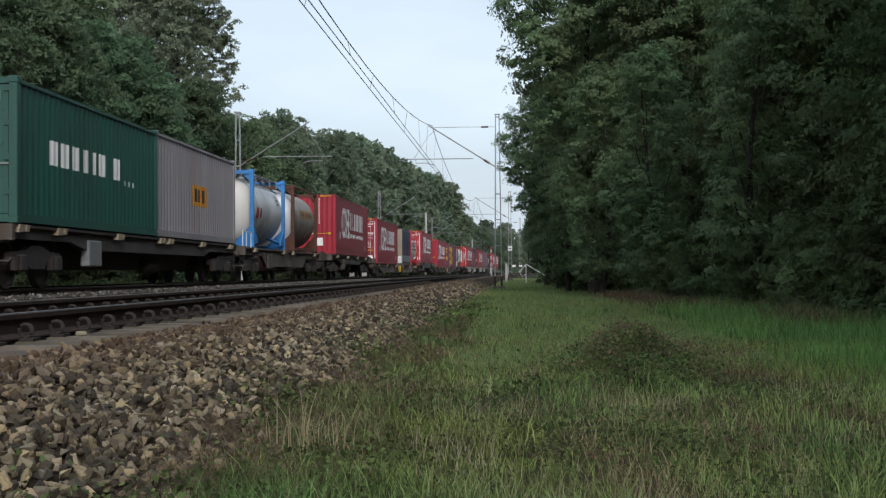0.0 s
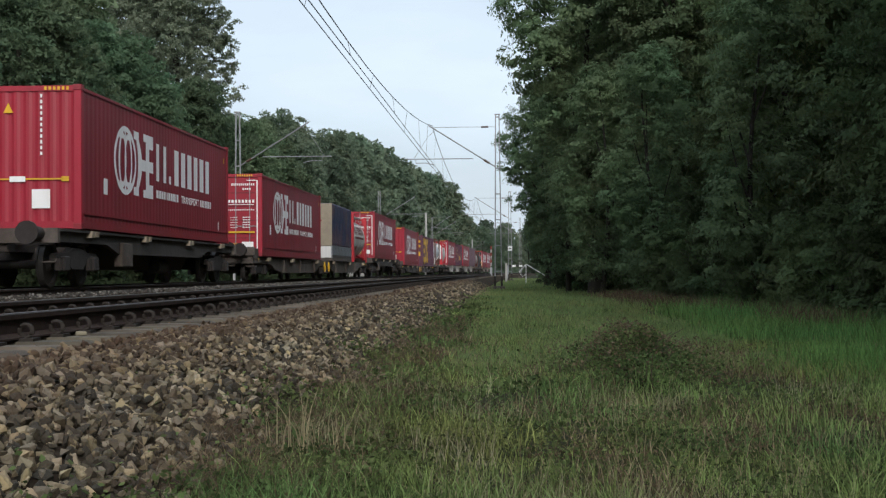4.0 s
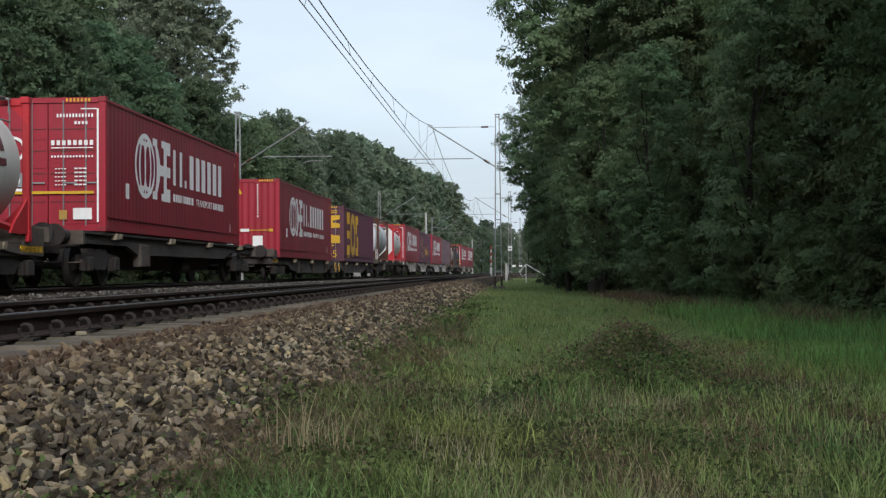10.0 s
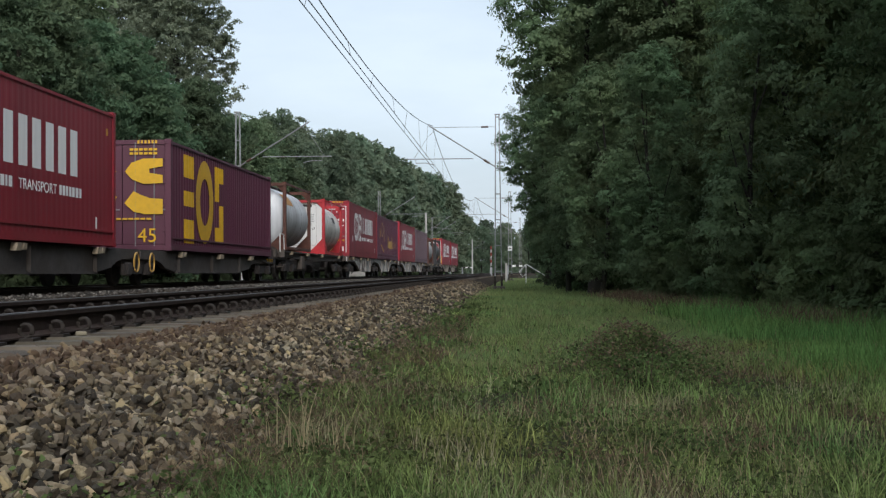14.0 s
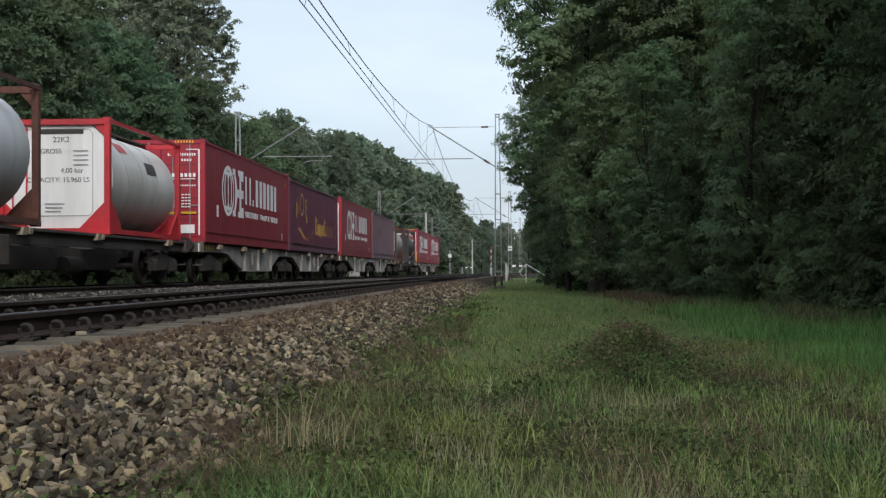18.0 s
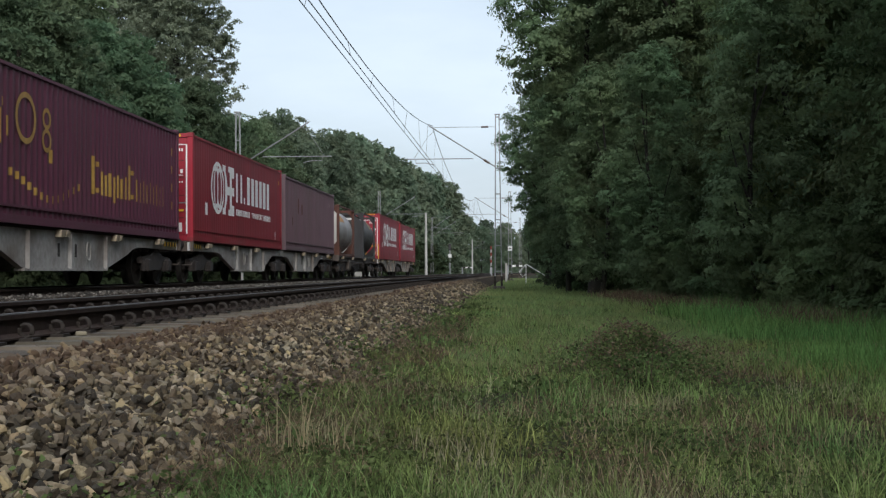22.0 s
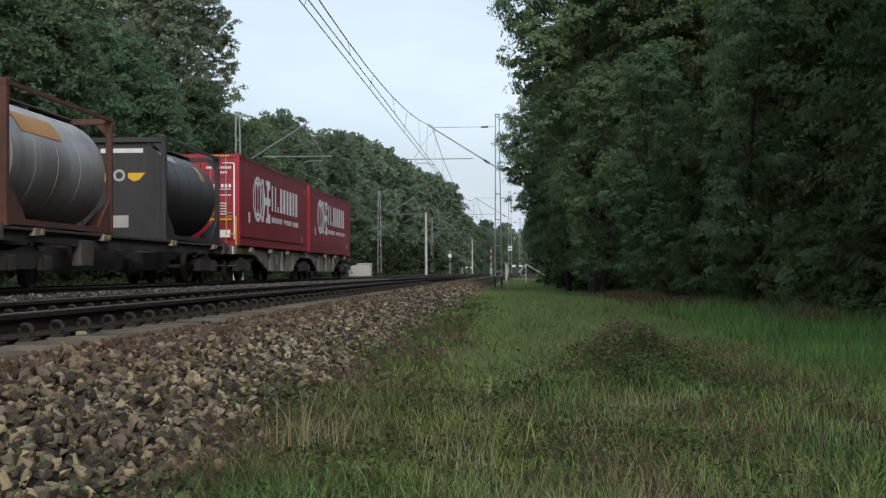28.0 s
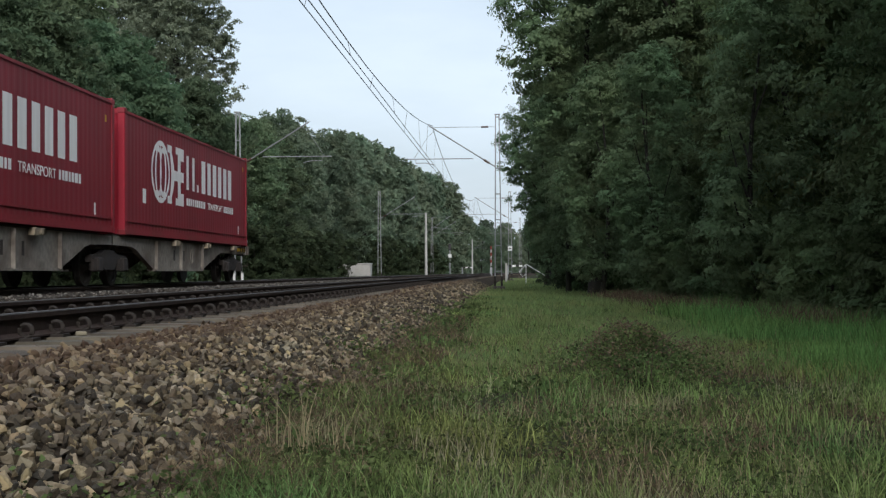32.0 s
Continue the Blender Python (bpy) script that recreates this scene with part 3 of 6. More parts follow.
# ---- overhead line ----
def lattice_mast(label, foot_z, height, reach, tied=True):
    """A mast of two channels with battens, a strut, a stay and the steady arm; reach is towards the track (+ or - x)."""
    m = empty("catenary_mast")
    g = 1 if reach > 0 else -1
    top = height
    for s in (-1, 1):
        a, b2 = s * 0.165, s * 0.085
        b = Build()
        i = len(b.v)
        for z, c in ((foot_z, a), (top, b2)):
            b.v += [(c - 0.026, -0.05, z), (c + 0.026, -0.05, z), (c + 0.026, 0.05, z), (c - 0.026, 0.05, z)]
        b.f += [(i, i + 1, i + 5, i + 4), (i + 1, i + 2, i + 6, i + 5), (i + 2, i + 3, i + 7, i + 6), (i + 3, i, i + 4, i + 7), (i, i + 3, i + 2, i + 1), (i + 4, i + 5, i + 6, i + 7)]
        part("mast_channel", b, GALV, m)
    for k in range(7):
        z = foot_z + 0.8 + k * (top - foot_z - 0.9) / 6
        w = 0.165 - 0.08 * (z - foot_z) / (top - foot_z)
        part("batten", Build().box(-w, w, -0.056, 0.056, z - 0.022, z + 0.022), GALV, m)
    part("mast_cap", Build().box(-0.14, 0.14, -0.07, 0.07, top, top + 0.05), GALV, m)
    part("foundation", Build().chamfer(-0.32, 0.32, -0.3, 0.3, foot_z - 0.5, foot_z + 0.06, 0.04), WAGON, m, "dark weathered mast foot")
    for s in (-1, 1):
        part("foot_bracket", Build().box(s * 0.165 - 0.05, s * 0.165 + 0.05, -0.07, 0.07, foot_z + 0.05, foot_z + 0.55), BOGIE, m)
    r = abs(reach)
    strut = part("cantilever_tube", Build().tube([(g * 0.12, 0, 5.45), (g * (r + 0.05), 0, 7.52)], 0.035, 6), GALV, m)
    for k in (0.3, 0.42):
        part("insulator", Build().tube([(g * (0.12 + k), 0, 5.45 + k * 2.07 / r), (g * (0.24 + k), 0, 5.45 + (k + 0.12) * 2.07 / r)], 0.06, 8), INSUL, strut)
    if tied:
        stay = part("stay_rod", Build().tube([(g * 0.1, 0, 7.42), (g * (r - 0.05), 0, 7.42)], 0.014, 5), GALV, m)
        part("insulator", Build().tube([(g * 0.45, 0, 7.42), (g * 0.8, 0, 7.42)], 0.045, 8), INSUL, stay)
    arm = part("registration_tube", Build().tube([(g * (0.12 + r * 0.32), 0, 5.86), (g * (r + 1.15), 0, 5.86)], 0.025, 6), GALV, m)
    part("steady_arm", Build().tube([(g * (r + 0.7), 0, 5.82), (g * (r + 0.68), 0, 5.66), (g * (r + 0.2), 0, 5.66), (g * (r - 0.25), 0, 5.56)], 0.018, 5), GALV, arm)
    part("tie_wire", Build().tube([(g * (r + 0.8), 0, 5.86), (g * (r + 0.05), 0, 7.0), (g * (r - 0.3), 0, 7.3)], 0.008, 4), GALV, arm)
    return tagged(m, label, "catenary mast")


MASTS_R = (65.8, 129.4, 193.0)
MASTS_L = (63.6, 127.4, 190.0)
right = lattice_mast("galvanised steel lattice mast holding the overhead wire", -0.5, 8.0, -3.35)
right.matrix_basis = on_line(-0.84, MASTS_R[0])
tagged(right, group="masts along the line")
for y in MASTS_R[1:]:
    copy_thing(right, on_line(-0.84, y))
left = lattice_mast("galvanised lattice mast in front of the woods", -0.3, 8.0, 3.4, False)
left.matrix_basis = on_line(-13.3, MASTS_L[0])
tagged(left, group="masts along the line")
for y in MASTS_L[1:]:
    copy_thing(left, on_line(-13.3, y))


def wires(centre, masts):
    """Messenger with sag, twin contact wires and droppers between the masts."""
    w = tagged(empty("overhead_wire"), "dark overhead contact line with droppers between masts", "wire")
    stops = (masts[0] - 66.5, *masts)
    for a, c in zip(stops, stops[1:]):
        pts, n = [], 16
        for k in range(n + 1):
            u = k / n
            y = a + (c - a) * u
            pts.append((centre + 0.02 + bend(y), y, 7.5 - 1.54 * 4 * u * (1 - u)))
        part("messenger_wire", Build().tube(pts, 0.014, 5), WIRE, w)
        for dx in (-0.09, 0.09):
            part("contact_wire", Build().tube([(centre + dx + bend(a + (c - a) * k / 4), a + (c - a) * k / 4, 5.6) for k in range(5)], 0.012, 5), WIRE, w)
        for k in range(11):
            u = (k + 0.5) / 11
            y = a + (c - a) * u
            part("dropper", Build().tube([(centre + 0.02 + bend(y), y, 7.5 - 1.54 * 4 * u * (1 - u)), (centre + (0.09 if k % 2 else -0.09) + bend(y), y, 5.61)], 0.007, 4), WIRE, w)


wires(NEAR + 0.02, MASTS_R)


# ---- trackside things towards the level crossing ----
def small_things():
    cab = tagged(empty("trackside_cabinet"), "low white concrete trackside cabinet with a flat lid beside the track", "cabinet")
    part("cabinet_body", Build().chamfer(-1.4, 1.4, -0.7, 0.7, -0.35, 1.0, 0.02), CONC, cab)
    part("cabinet_lid", Build().chamfer(-1.46, 1.46, -0.76, 0.76, 1.0, 1.1, 0.02), CONC, cab)
    part("cabinet_edge", Build().box(-1.47, -1.36, -0.73, -0.4, -0.3, 1.0), WHITE, cab, "white edge strip")
    part("cabinet_door", Build().box(-1.3, -0.05, -0.72, -0.702, -0.1, 0.92), CONC, cab)
    part("cabinet_door", Build().box(0.05, 1.3, -0.72, -0.702, -0.1, 0.92), CONC, cab)
    cab.matrix_basis = pose(-14.2, 118, 0.0)
    post = tagged(empty("marker_post"), "thick white concrete marker post beside the track", "post")
    part("post_body", Build().chamfer(-0.08, 0.08, -0.08, 0.08, -0.7, 0.95, 0.03), CONC, post)
    part("post_cap", Build().chamfer(-0.09, 0.09, -0.09, 0.09, 0.95, 1.0, 0.02), CONC, post)
    post.matrix_basis = pose(-0.78, 110, 0.0)
    rail = tagged(empty("hand_railing"), "white tubular hand railing on a slope by the crossing", "railing")
    part("top_tube", Build().tube([(-0.45, 0, 0.25), (0.0, 0, 0.78), (0.15, 0, 0.78), (1.5, 0, -0.05)], 0.03, 6), WHITE, rail)
    part("railing_post", Build().tube([(0.05, 0, 0.78), (0.05, 0, -0.75)], 0.03, 6), WHITE, rail)
    part("railing_post", Build().tube([(-0.45, 0, 0.26), (-0.2, 0, -0.1), (0.05, 0, 0.1)], 0.025, 6), WHITE, rail)
    rail.matrix_basis = pose(0.72, 100, 0.0)
    bar = tagged(empty("crossing_barrier"), "red and white striped raised level crossing barrier", "barrier")
    part("barrier_housing", Build().chamfer(-0.14, 0.14, -0.2, 0.2, -0.4, 0.8, 0.04), GALV, bar)
    for k in range(6):
        part("barrier_stripe", Build().tube([(0, 0, 0.9 + 0.38 * k), (0, 0, 1.28 + 0.38 * k)], 0.045, 6), REDF if k % 2 else WHITE, bar)
    bar.matrix_basis = pose(-2.75, 150, 0.0)
    low = tagged(empty("crossing_barrier"), "black and white striped lowered crossing barrier", "barrier")
    part("barrier_housing", Build().chamfer(-0.95, -0.75, -0.15, 0.15, -0.6, 1.0, 0.03), GALV, low)
    for k in range(4):
        part("barrier_stripe", Build().box(-0.7 + 0.4 * k, -0.3 + 0.4 * k, -0.03, 0.03, 0.86, 1.06), WHITE if k % 2 else BLACKP, low)
    low.matrix_basis = pose(-0.1, 156, 0.0)
    copy_thing(low, pose(-8.4, 232, 0.1))
    block = tagged(empty("marker_block"), "small pale yellow block lying on a sleeper end", "block")
    part("block_body", Build().chamfer(-0.04, 0.04, -0.03, 0.03, 0.0, 0.032, 0.007), YELLOWISH, block)
    block.matrix_basis = pose(-3.17, 9.6, -0.19, 0, 0, 20)
    stub = tagged(empty("marker_stub"), "short white marker stub in the grass beyond the track", "post", "white marker stubs")
    part("stub_body", Build().chamfer(-0.05, 0.05, -0.05, 0.05, -0.5, 0.26, 0.015), WHITE, stub)
    part("stub_cap", Build().chamfer(-0.055, 0.055, -0.055, 0.055, 0.26, 0.29, 0.01), CONC, stub)
    stub.matrix_basis = pose(-12.6, 59.3, 0.0)
    copy_thing(stub, pose(-12.42, 60.2, 0.0))
    board = tagged(empty("mast_sign"), "square white number board fixed to a mast", "sign")
    part("board", Build().chamfer(-0.2, 0.2, -0.02, 0.02, 2.3, 2.75, 0.01), WHITE, board)
    part("number_bar", Build().box(-0.11, 0.11, -0.026, -0.0205, 2.48, 2.58), DARKTXT, board)
    part("bracket", Build().box(-0.03, 0.03, 0.02, 0.1, 2.4, 2.6), GALV, board)
    board.matrix_basis = on_line(-0.84, MASTS_R[1] - 0.16)
    pole = tagged(empty("concrete_mast"), "slim pale concrete mast with a wire arm", "catenary mast", "masts along the line")
    part("shaft", Build().tube([(0, 0, -0.6), (0, 0, 8.0)], [0.19, 0.13], 10), CONC, pole, smooth=True)
    part("cantilever_tube", Build().tube([(0.1, 0, 5.5), (3.1, 0, 7.5)], 0.035, 6), GALV, pole)
    part("stay_rod", Build().tube([(0.1, 0, 7.4), (3.1, 0, 7.45)], 0.016, 5), GALV, pole)
    part("registration_tube", Build().tube([(1.1, 0, 6.1), (3.4, 0, 5.85)], 0.025, 5), GALV, pole)
    pole.matrix_basis = pose(-11.6, 173, 0)
    copy_thing(pole, pose(-10.2, 315, 0))
    sig = tagged(empty("signal_post"), "slim railway signal post with a small white board", "signal")
    part("signal_pole", Build().tube([(0, 0, -0.6), (0, 0, 5.3)], 0.12, 8), GALV, sig, smooth=True)
    part("signal_head", Build().chamfer(-0.25, 0.25, -0.2, 0.1, 4.2, 5.4, 0.05), BLACKP, sig)
    part("signal_board", Build().box(-0.3, 0.3, -0.16, -0.13, 2.9, 3.5), WHITE, sig)
    sig.matrix_basis = pose(-11.8, 240, 0)


small_things()


# ---- trees ----
def leaves(rng, centres, radii, count, size, sprays, long=1.5, fine=False, order=1.0):
    """Small bent leaves in flat, drooping sprays round the clumps of a crown."""
    centres, radii = np.asarray(centres), np.asarray(radii)
    m = len(radii) * sprays
    pick = rng.choice(len(radii), m, p=radii ** 2 / (radii ** 2).sum())
    d = rng.normal(size=(m, 3))
    d /= np.linalg.norm(d, axis=1)[:, None]
    sc = centres[pick] + d * (radii[pick] * rng.uniform(0.45, 1.05, m) ** 0.7)[:, None] * np.array([1, 1, 0.85])
    sr = radii[pick] * rng.uniform(0.18, 0.42, m)
    k = rng.choice(m, count, p=sr ** 1.7 / (sr ** 1.7).sum())
    e = np.clip(rng.normal(size=(count, 3)) * 0.5, -1.1, 1.1)
    p = sc[k] + e * sr[k][:, None] * np.array([1, 1, 0.45])
    p[:, 2] -= 0.35 * (e[:, 0] ** 2 + e[:, 1] ** 2) * sr[k]
    out = (p - centres[pick[k]]) / radii[pick[k]][:, None]
    nrm = (d[k] * 0.35 + out * 0.75 + np.array([0, 0, 0.5])) * order + rng.normal(0, 0.26 + 0.5 * (1 - order), (count, 3))
    nrm /= np.linalg.norm(nrm, axis=1)[:, None]
    t = np.cross(nrm, rng.normal(size=(count, 3)))
    t /= np.linalg.norm(t, axis=1)[:, None]
    s = np.cross(nrm, t)
    k = size * rng.uniform(0.55, 1.45, count)[:, None]
    if fine:
        v = np.stack([p - t * k * long / 2 + s * k * 0.4, p - t * k * long / 2 - s * k * 0.4, p + t * k * long / 2], 1).reshape(-1, 3)
        return v, np.arange(count * 3).reshape(-1, 3)
    v = np.stack([p - t * k * long / 2, p + s * k * 0.42 - nrm * k * 0.1, p + t * k * long / 2 - nrm * k * 0.2, p - s * k * 0.42 - nrm * k * 0.1], 1).reshape(-1, 3)
    return v, np.arange(count * 4).reshape(-1, 4)


def tree(label, seed, height, radius, low, clumps, count, size, leafm, trunk_r=0.22, slim=0.6, sprays=16, limbs=10, cl=(0.17, 0.28), fine=True, full=0.35, order=1.0):
    """A tapered trunk, limbs and a crown of small leaves; slim: the crown's share of its radius at the bottom; full: the height share where it is widest."""
    rng = np.random.default_rng(seed)
    t = empty("tree")
    spine = [Vector((0.25 * math.sin(z * 0.5 + seed), 0.25 * math.cos(z * 0.4 + seed), z)) for z in np.linspace(-0.4, height * 0.92, 9)]
    part("trunk", Build().tube(spine, [trunk_r * (1.4 if i == 0 else 1 - 0.105 * i) for i in range(9)], 9), BARK, t, smooth=True)
    centres, radii = [], []
    for i in range(clumps):
        u = (i + rng.random()) / clumps
        env = radius * min(slim + (1 - slim) * min(1, u / full), math.sqrt(max(0.05, 1 - max(0, (u - 0.5) / 0.54) ** 2)))
        r = radius * rng.uniform(*cl)
        a = i * 2.4 + rng.normal(0, 0.5)
        rr = max(0.0, env * rng.uniform(0.9, 1.05) - 0.75 * r) * (rng.random() ** 0.35)
        centres.append((math.cos(a) * rr, math.sin(a) * rr, low + (height - low) * u))
        radii.append(r)
    for c in centres[::max(1, clumps // limbs)]:
        c = Vector(c)
        k = min(8, max(1, int((c.z * 0.75 + 0.4) / (height * 0.92 + 0.4) * 8)))
        o = spine[k]
        mid = (o + c) / 2 + Vector((0, 0, -0.12 * radius))
        part("limb", Build().tube([o, mid, c], [trunk_r * 0.36, trunk_r * 0.22, trunk_r * 0.05], 5), BARK, t)
    v, f = leaves(rng, centres, radii, count, size, sprays, fine=fine, order=order)
    part("crown", soup("crown", v, f, leafm), None, t, "leafy crown")
    return tagged(t, label, "tree")


def grove(src, spots, group, z):
    """The tree itself at the first spot, copies at the others: (x, y, turn) and, where it differs, its scale."""
    tagged(src, group=group)
    for i, (x, y, a, *k) in enumerate(spots):
        m = pose(x + bend(y), y, z, 0, 0, a) @ Matrix.Scale(k[0] if k else 1.0, 4)
        if i == 0:
            src.matrix_basis = m
        else:
            copy_thing(src, m)


EDGE, WOODS = "trees at the meadow's edge", "woods beyond the railway"
grove(tree("tall broad-leaved tree with dark foliage at the meadow's edge", 1, 15, 4.3, 2.4, 140, 110000, 0.098, LEAF_R, 0.24, 0.22, 18, full=0.62),
      [(2.95, 52, 20), (6.0, 49.5, 140), (4.7, 70, 200), (1.9, 86, 15, 0.84), (4.7, 108, 300)], EDGE, -0.65)
grove(tree("leafy tree coloured dark for shade, foliage down to the grass", 2, 14, 4.0, 0.3, 150, 120000, 0.085, LEAF_R_SHADED, 0.15, 0.85, 24, limbs=4, cl=(0.20, 0.33)),
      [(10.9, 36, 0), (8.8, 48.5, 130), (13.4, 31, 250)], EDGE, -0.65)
grove(tree("broad-leaved tree coloured dark for shade, low hanging branches", 3, 13, 3.8, 0.1, 150, 120000, 0.083, LEAF_R_SHADED, 0.15, 0.9, 24, limbs=4, cl=(0.20, 0.33)),
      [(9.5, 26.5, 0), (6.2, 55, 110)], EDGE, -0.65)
grove(tree("maple at the meadow's edge, leaves coloured yellow-green as if lit", 14, 13, 3.0, 2.6, 90, 60000, 0.095, LEAF_LIT, 0.16, 0.5, 18, cl=(0.20, 0.34), full=0.5),
      [(7.3, 35.5, 0)], EDGE, -0.65)
grove(tree("young leafy tree with a short brown stem at the wood's edge", 16, 8, 1.8, 0.9, 60, 20000, 0.075, LEAF_R, 0.10, 0.8, 18, limbs=6, cl=(0.25, 0.42)),
      [(5.9, 32.5, 0), (4.4, 43.5, 90), (3.1, 47.5, 200), (2.6, 58, 300, 1.2)], EDGE, -0.65)
grove(tree("smaller leafy tree beside the line with low branches", 6, 12.0, 3.2, 0.3, 100, 46000, 0.13, LEAF_R, 0.10, 0.55, 18, limbs=4, cl=(0.20, 0.32)),
      [(3.3, 110, 0)], EDGE, -0.65)
# copies beside and behind the camera are unseen, added to block sky light
grove(tree("woods tree coloured dark for shade; copies out of view block light", 4, 13.5, 4.0, 0.0, 80, 13000, 0.30, LEAF_R_SHADED, 0.2, 0.9),
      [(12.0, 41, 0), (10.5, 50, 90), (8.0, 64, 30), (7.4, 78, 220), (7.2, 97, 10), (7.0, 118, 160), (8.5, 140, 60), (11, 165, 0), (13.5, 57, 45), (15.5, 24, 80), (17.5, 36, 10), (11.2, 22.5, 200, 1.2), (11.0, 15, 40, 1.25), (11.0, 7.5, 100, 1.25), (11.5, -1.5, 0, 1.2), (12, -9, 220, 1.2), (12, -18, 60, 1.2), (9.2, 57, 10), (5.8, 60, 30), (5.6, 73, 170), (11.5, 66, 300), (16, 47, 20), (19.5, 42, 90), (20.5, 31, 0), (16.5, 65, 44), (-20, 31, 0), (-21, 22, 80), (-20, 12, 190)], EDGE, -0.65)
# bushes added so that the view below train and woods reads dark
grove(tree("low bush below the woods, coloured dark for the shade", 8, 2.4, 1.9, -0.2, 26, 7000, 0.12, UNDER_SHADE, 0.06, 0.95, 12, limbs=4, cl=(0.28, 0.4)),
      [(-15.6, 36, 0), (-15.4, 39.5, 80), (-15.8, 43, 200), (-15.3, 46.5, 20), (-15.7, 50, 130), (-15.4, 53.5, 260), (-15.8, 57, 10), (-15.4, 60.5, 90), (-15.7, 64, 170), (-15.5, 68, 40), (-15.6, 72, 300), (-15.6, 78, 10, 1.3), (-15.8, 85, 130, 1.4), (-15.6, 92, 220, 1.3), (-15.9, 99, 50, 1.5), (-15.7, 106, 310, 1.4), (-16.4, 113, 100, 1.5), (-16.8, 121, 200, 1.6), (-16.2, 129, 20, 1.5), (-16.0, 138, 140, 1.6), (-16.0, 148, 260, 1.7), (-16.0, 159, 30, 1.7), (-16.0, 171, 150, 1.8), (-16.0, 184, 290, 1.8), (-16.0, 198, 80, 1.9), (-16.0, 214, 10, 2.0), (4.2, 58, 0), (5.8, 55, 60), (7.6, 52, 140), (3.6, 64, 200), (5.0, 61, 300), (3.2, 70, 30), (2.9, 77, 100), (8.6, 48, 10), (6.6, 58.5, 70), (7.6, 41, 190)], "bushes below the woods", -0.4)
grove(tree("small-leaved shrub at the wood's edge, coloured dark for shade", 9, 1.9, 1.7, -0.2, 40, 20000, 0.062, LEAF_R_SHADED, 0.05, 0.95, 14, limbs=6, cl=(0.22, 0.34)),
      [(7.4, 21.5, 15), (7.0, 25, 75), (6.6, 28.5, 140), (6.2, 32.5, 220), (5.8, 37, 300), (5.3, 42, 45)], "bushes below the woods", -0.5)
# added mostly out of view; these high crowns shade meadow and lower wood
grove(tree("tall tree mostly out of view, added to shade the meadow's edge", 12, 17, 5.2, 5.2, 90, 17000, 0.30, LEAF_R_SHADED, 0.28, 0.8, full=0.25),
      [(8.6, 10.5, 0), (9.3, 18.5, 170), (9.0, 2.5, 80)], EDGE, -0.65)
grove(tree("tall poplar with loose grey-green leaves beyond the railway", 21, 22, 4.6, 4.0, 220, 125000, 0.115, LEAF_B, 0.3, 0.5, 14, cl=(0.13, 0.24), full=0.6, order=0.55),
      [(-20.7, 80, 0), (-24.6, 88, 60), (-28, 80, 200)], WOODS, -0.5)
grove(tree("dense broad-leaved tree in the woods beyond the railway", 22, 11.2, 4.2, 0.0, 105, 50000, 0.132, LEAF_L, 0.22, 0.9, order=0.5),
      [(-18.5, 48, 0), (-17.6, 56, 70), (-19.2, 65, 200), (-17.9, 73, 300), (-18.9, 89, 20, 1.0), (-18.9, 97, 120, 1.04), (-22.6, 58, 45, 1.5), (-27.0, 60, 10, 1.4), (-24, 73, 10), (-25, 92, 99), (-20, 40, 150), (-24, 44, 250)], WOODS, -0.5)
grove(tree("dense leafy tree in the woods beyond the railway", 23, 13.3, 4.4, 0.0, 95, 34000, 0.175, LEAF_HAZE, 0.22, 0.9, order=0.5),
      [(-18.8, 105, 0), (-19.6, 113, 60), (-19.5, 121, 150), (-18.6, 129, 240, 1.07), (-19.4, 138, 310, 1.12), (-24.5, 112, 20), (-25, 130, 77), (-16.5, 375, 0), (-15, 392, 90), (-13.5, 408, 30), (-11.5, 422, 10), (-9, 436, 70), (-6.5, 450, 200), (-4, 462, 0)], WOODS, -0.5)
grove(tree("tall full-grown tree in the distant woods", 24, 16.8, 5.0, 0.0, 90, 15000, 0.36, LEAF_HAZE, 0.25, 0.9, order=0.5),
      [(-19.5, 148, 0, 0.95), (-19.0, 159, 60), (-20.0, 171, 150, 1.08), (-19.5, 184, 240, 1.1), (-20.2, 198, 310, 1.1), (-20, 214, 20, 1.1), (-20.5, 232, 77, 1.13), (-20, 250, 170, 1.18), (-21, 270, 130, 1.27), (-20, 292, 10, 1.25), (-21, 316, 200, 1.08), (-21, 342, 90, 0.98), (-21, 370, 0), (-17, 400, 50), (-12, 425, 0), (-5, 445, 70), (2, 455, 140), (8, 450, 0), (14, 440, 60), (9, 190, 0), (9, 212, 50), (9.5, 238, 200), (10, 265, 100), (11, 300, 0), (12, 340, 200), (12, 390, 30)], WOODS, -0.5)


# ---- grass ----
def blades(rng, x, y, z, h, w, lean):
    n = len(x)
    a = rng.uniform(0, 2 * math.pi, n)
    side = np.stack([np.cos(a), np.sin(a), np.zeros(n)], 1) * (w / 2)[:, None]
    d = rng.normal(size=(n, 2)) * lean
    p = np.stack([x, y, z], 1)
    up1 = np.stack([d[:, 0] * h * 0.3, d[:, 1] * h * 0.3, h * 0.55], 1)
    up2 = np.stack([d[:, 0] * h, d[:, 1] * h, h], 1)
    v = np.stack([p - side, p + side, p + up1 + side * 0.8, p + up1 - side * 0.8, p + up2], 1).reshape(-1, 3)
    i = np.arange(n)[:, None] * 5
    f = np.concatenate([i + np.array([0, 1, 2]), i + np.array([0, 2, 3]), i + np.array([3, 2, 4])])
    return v, f


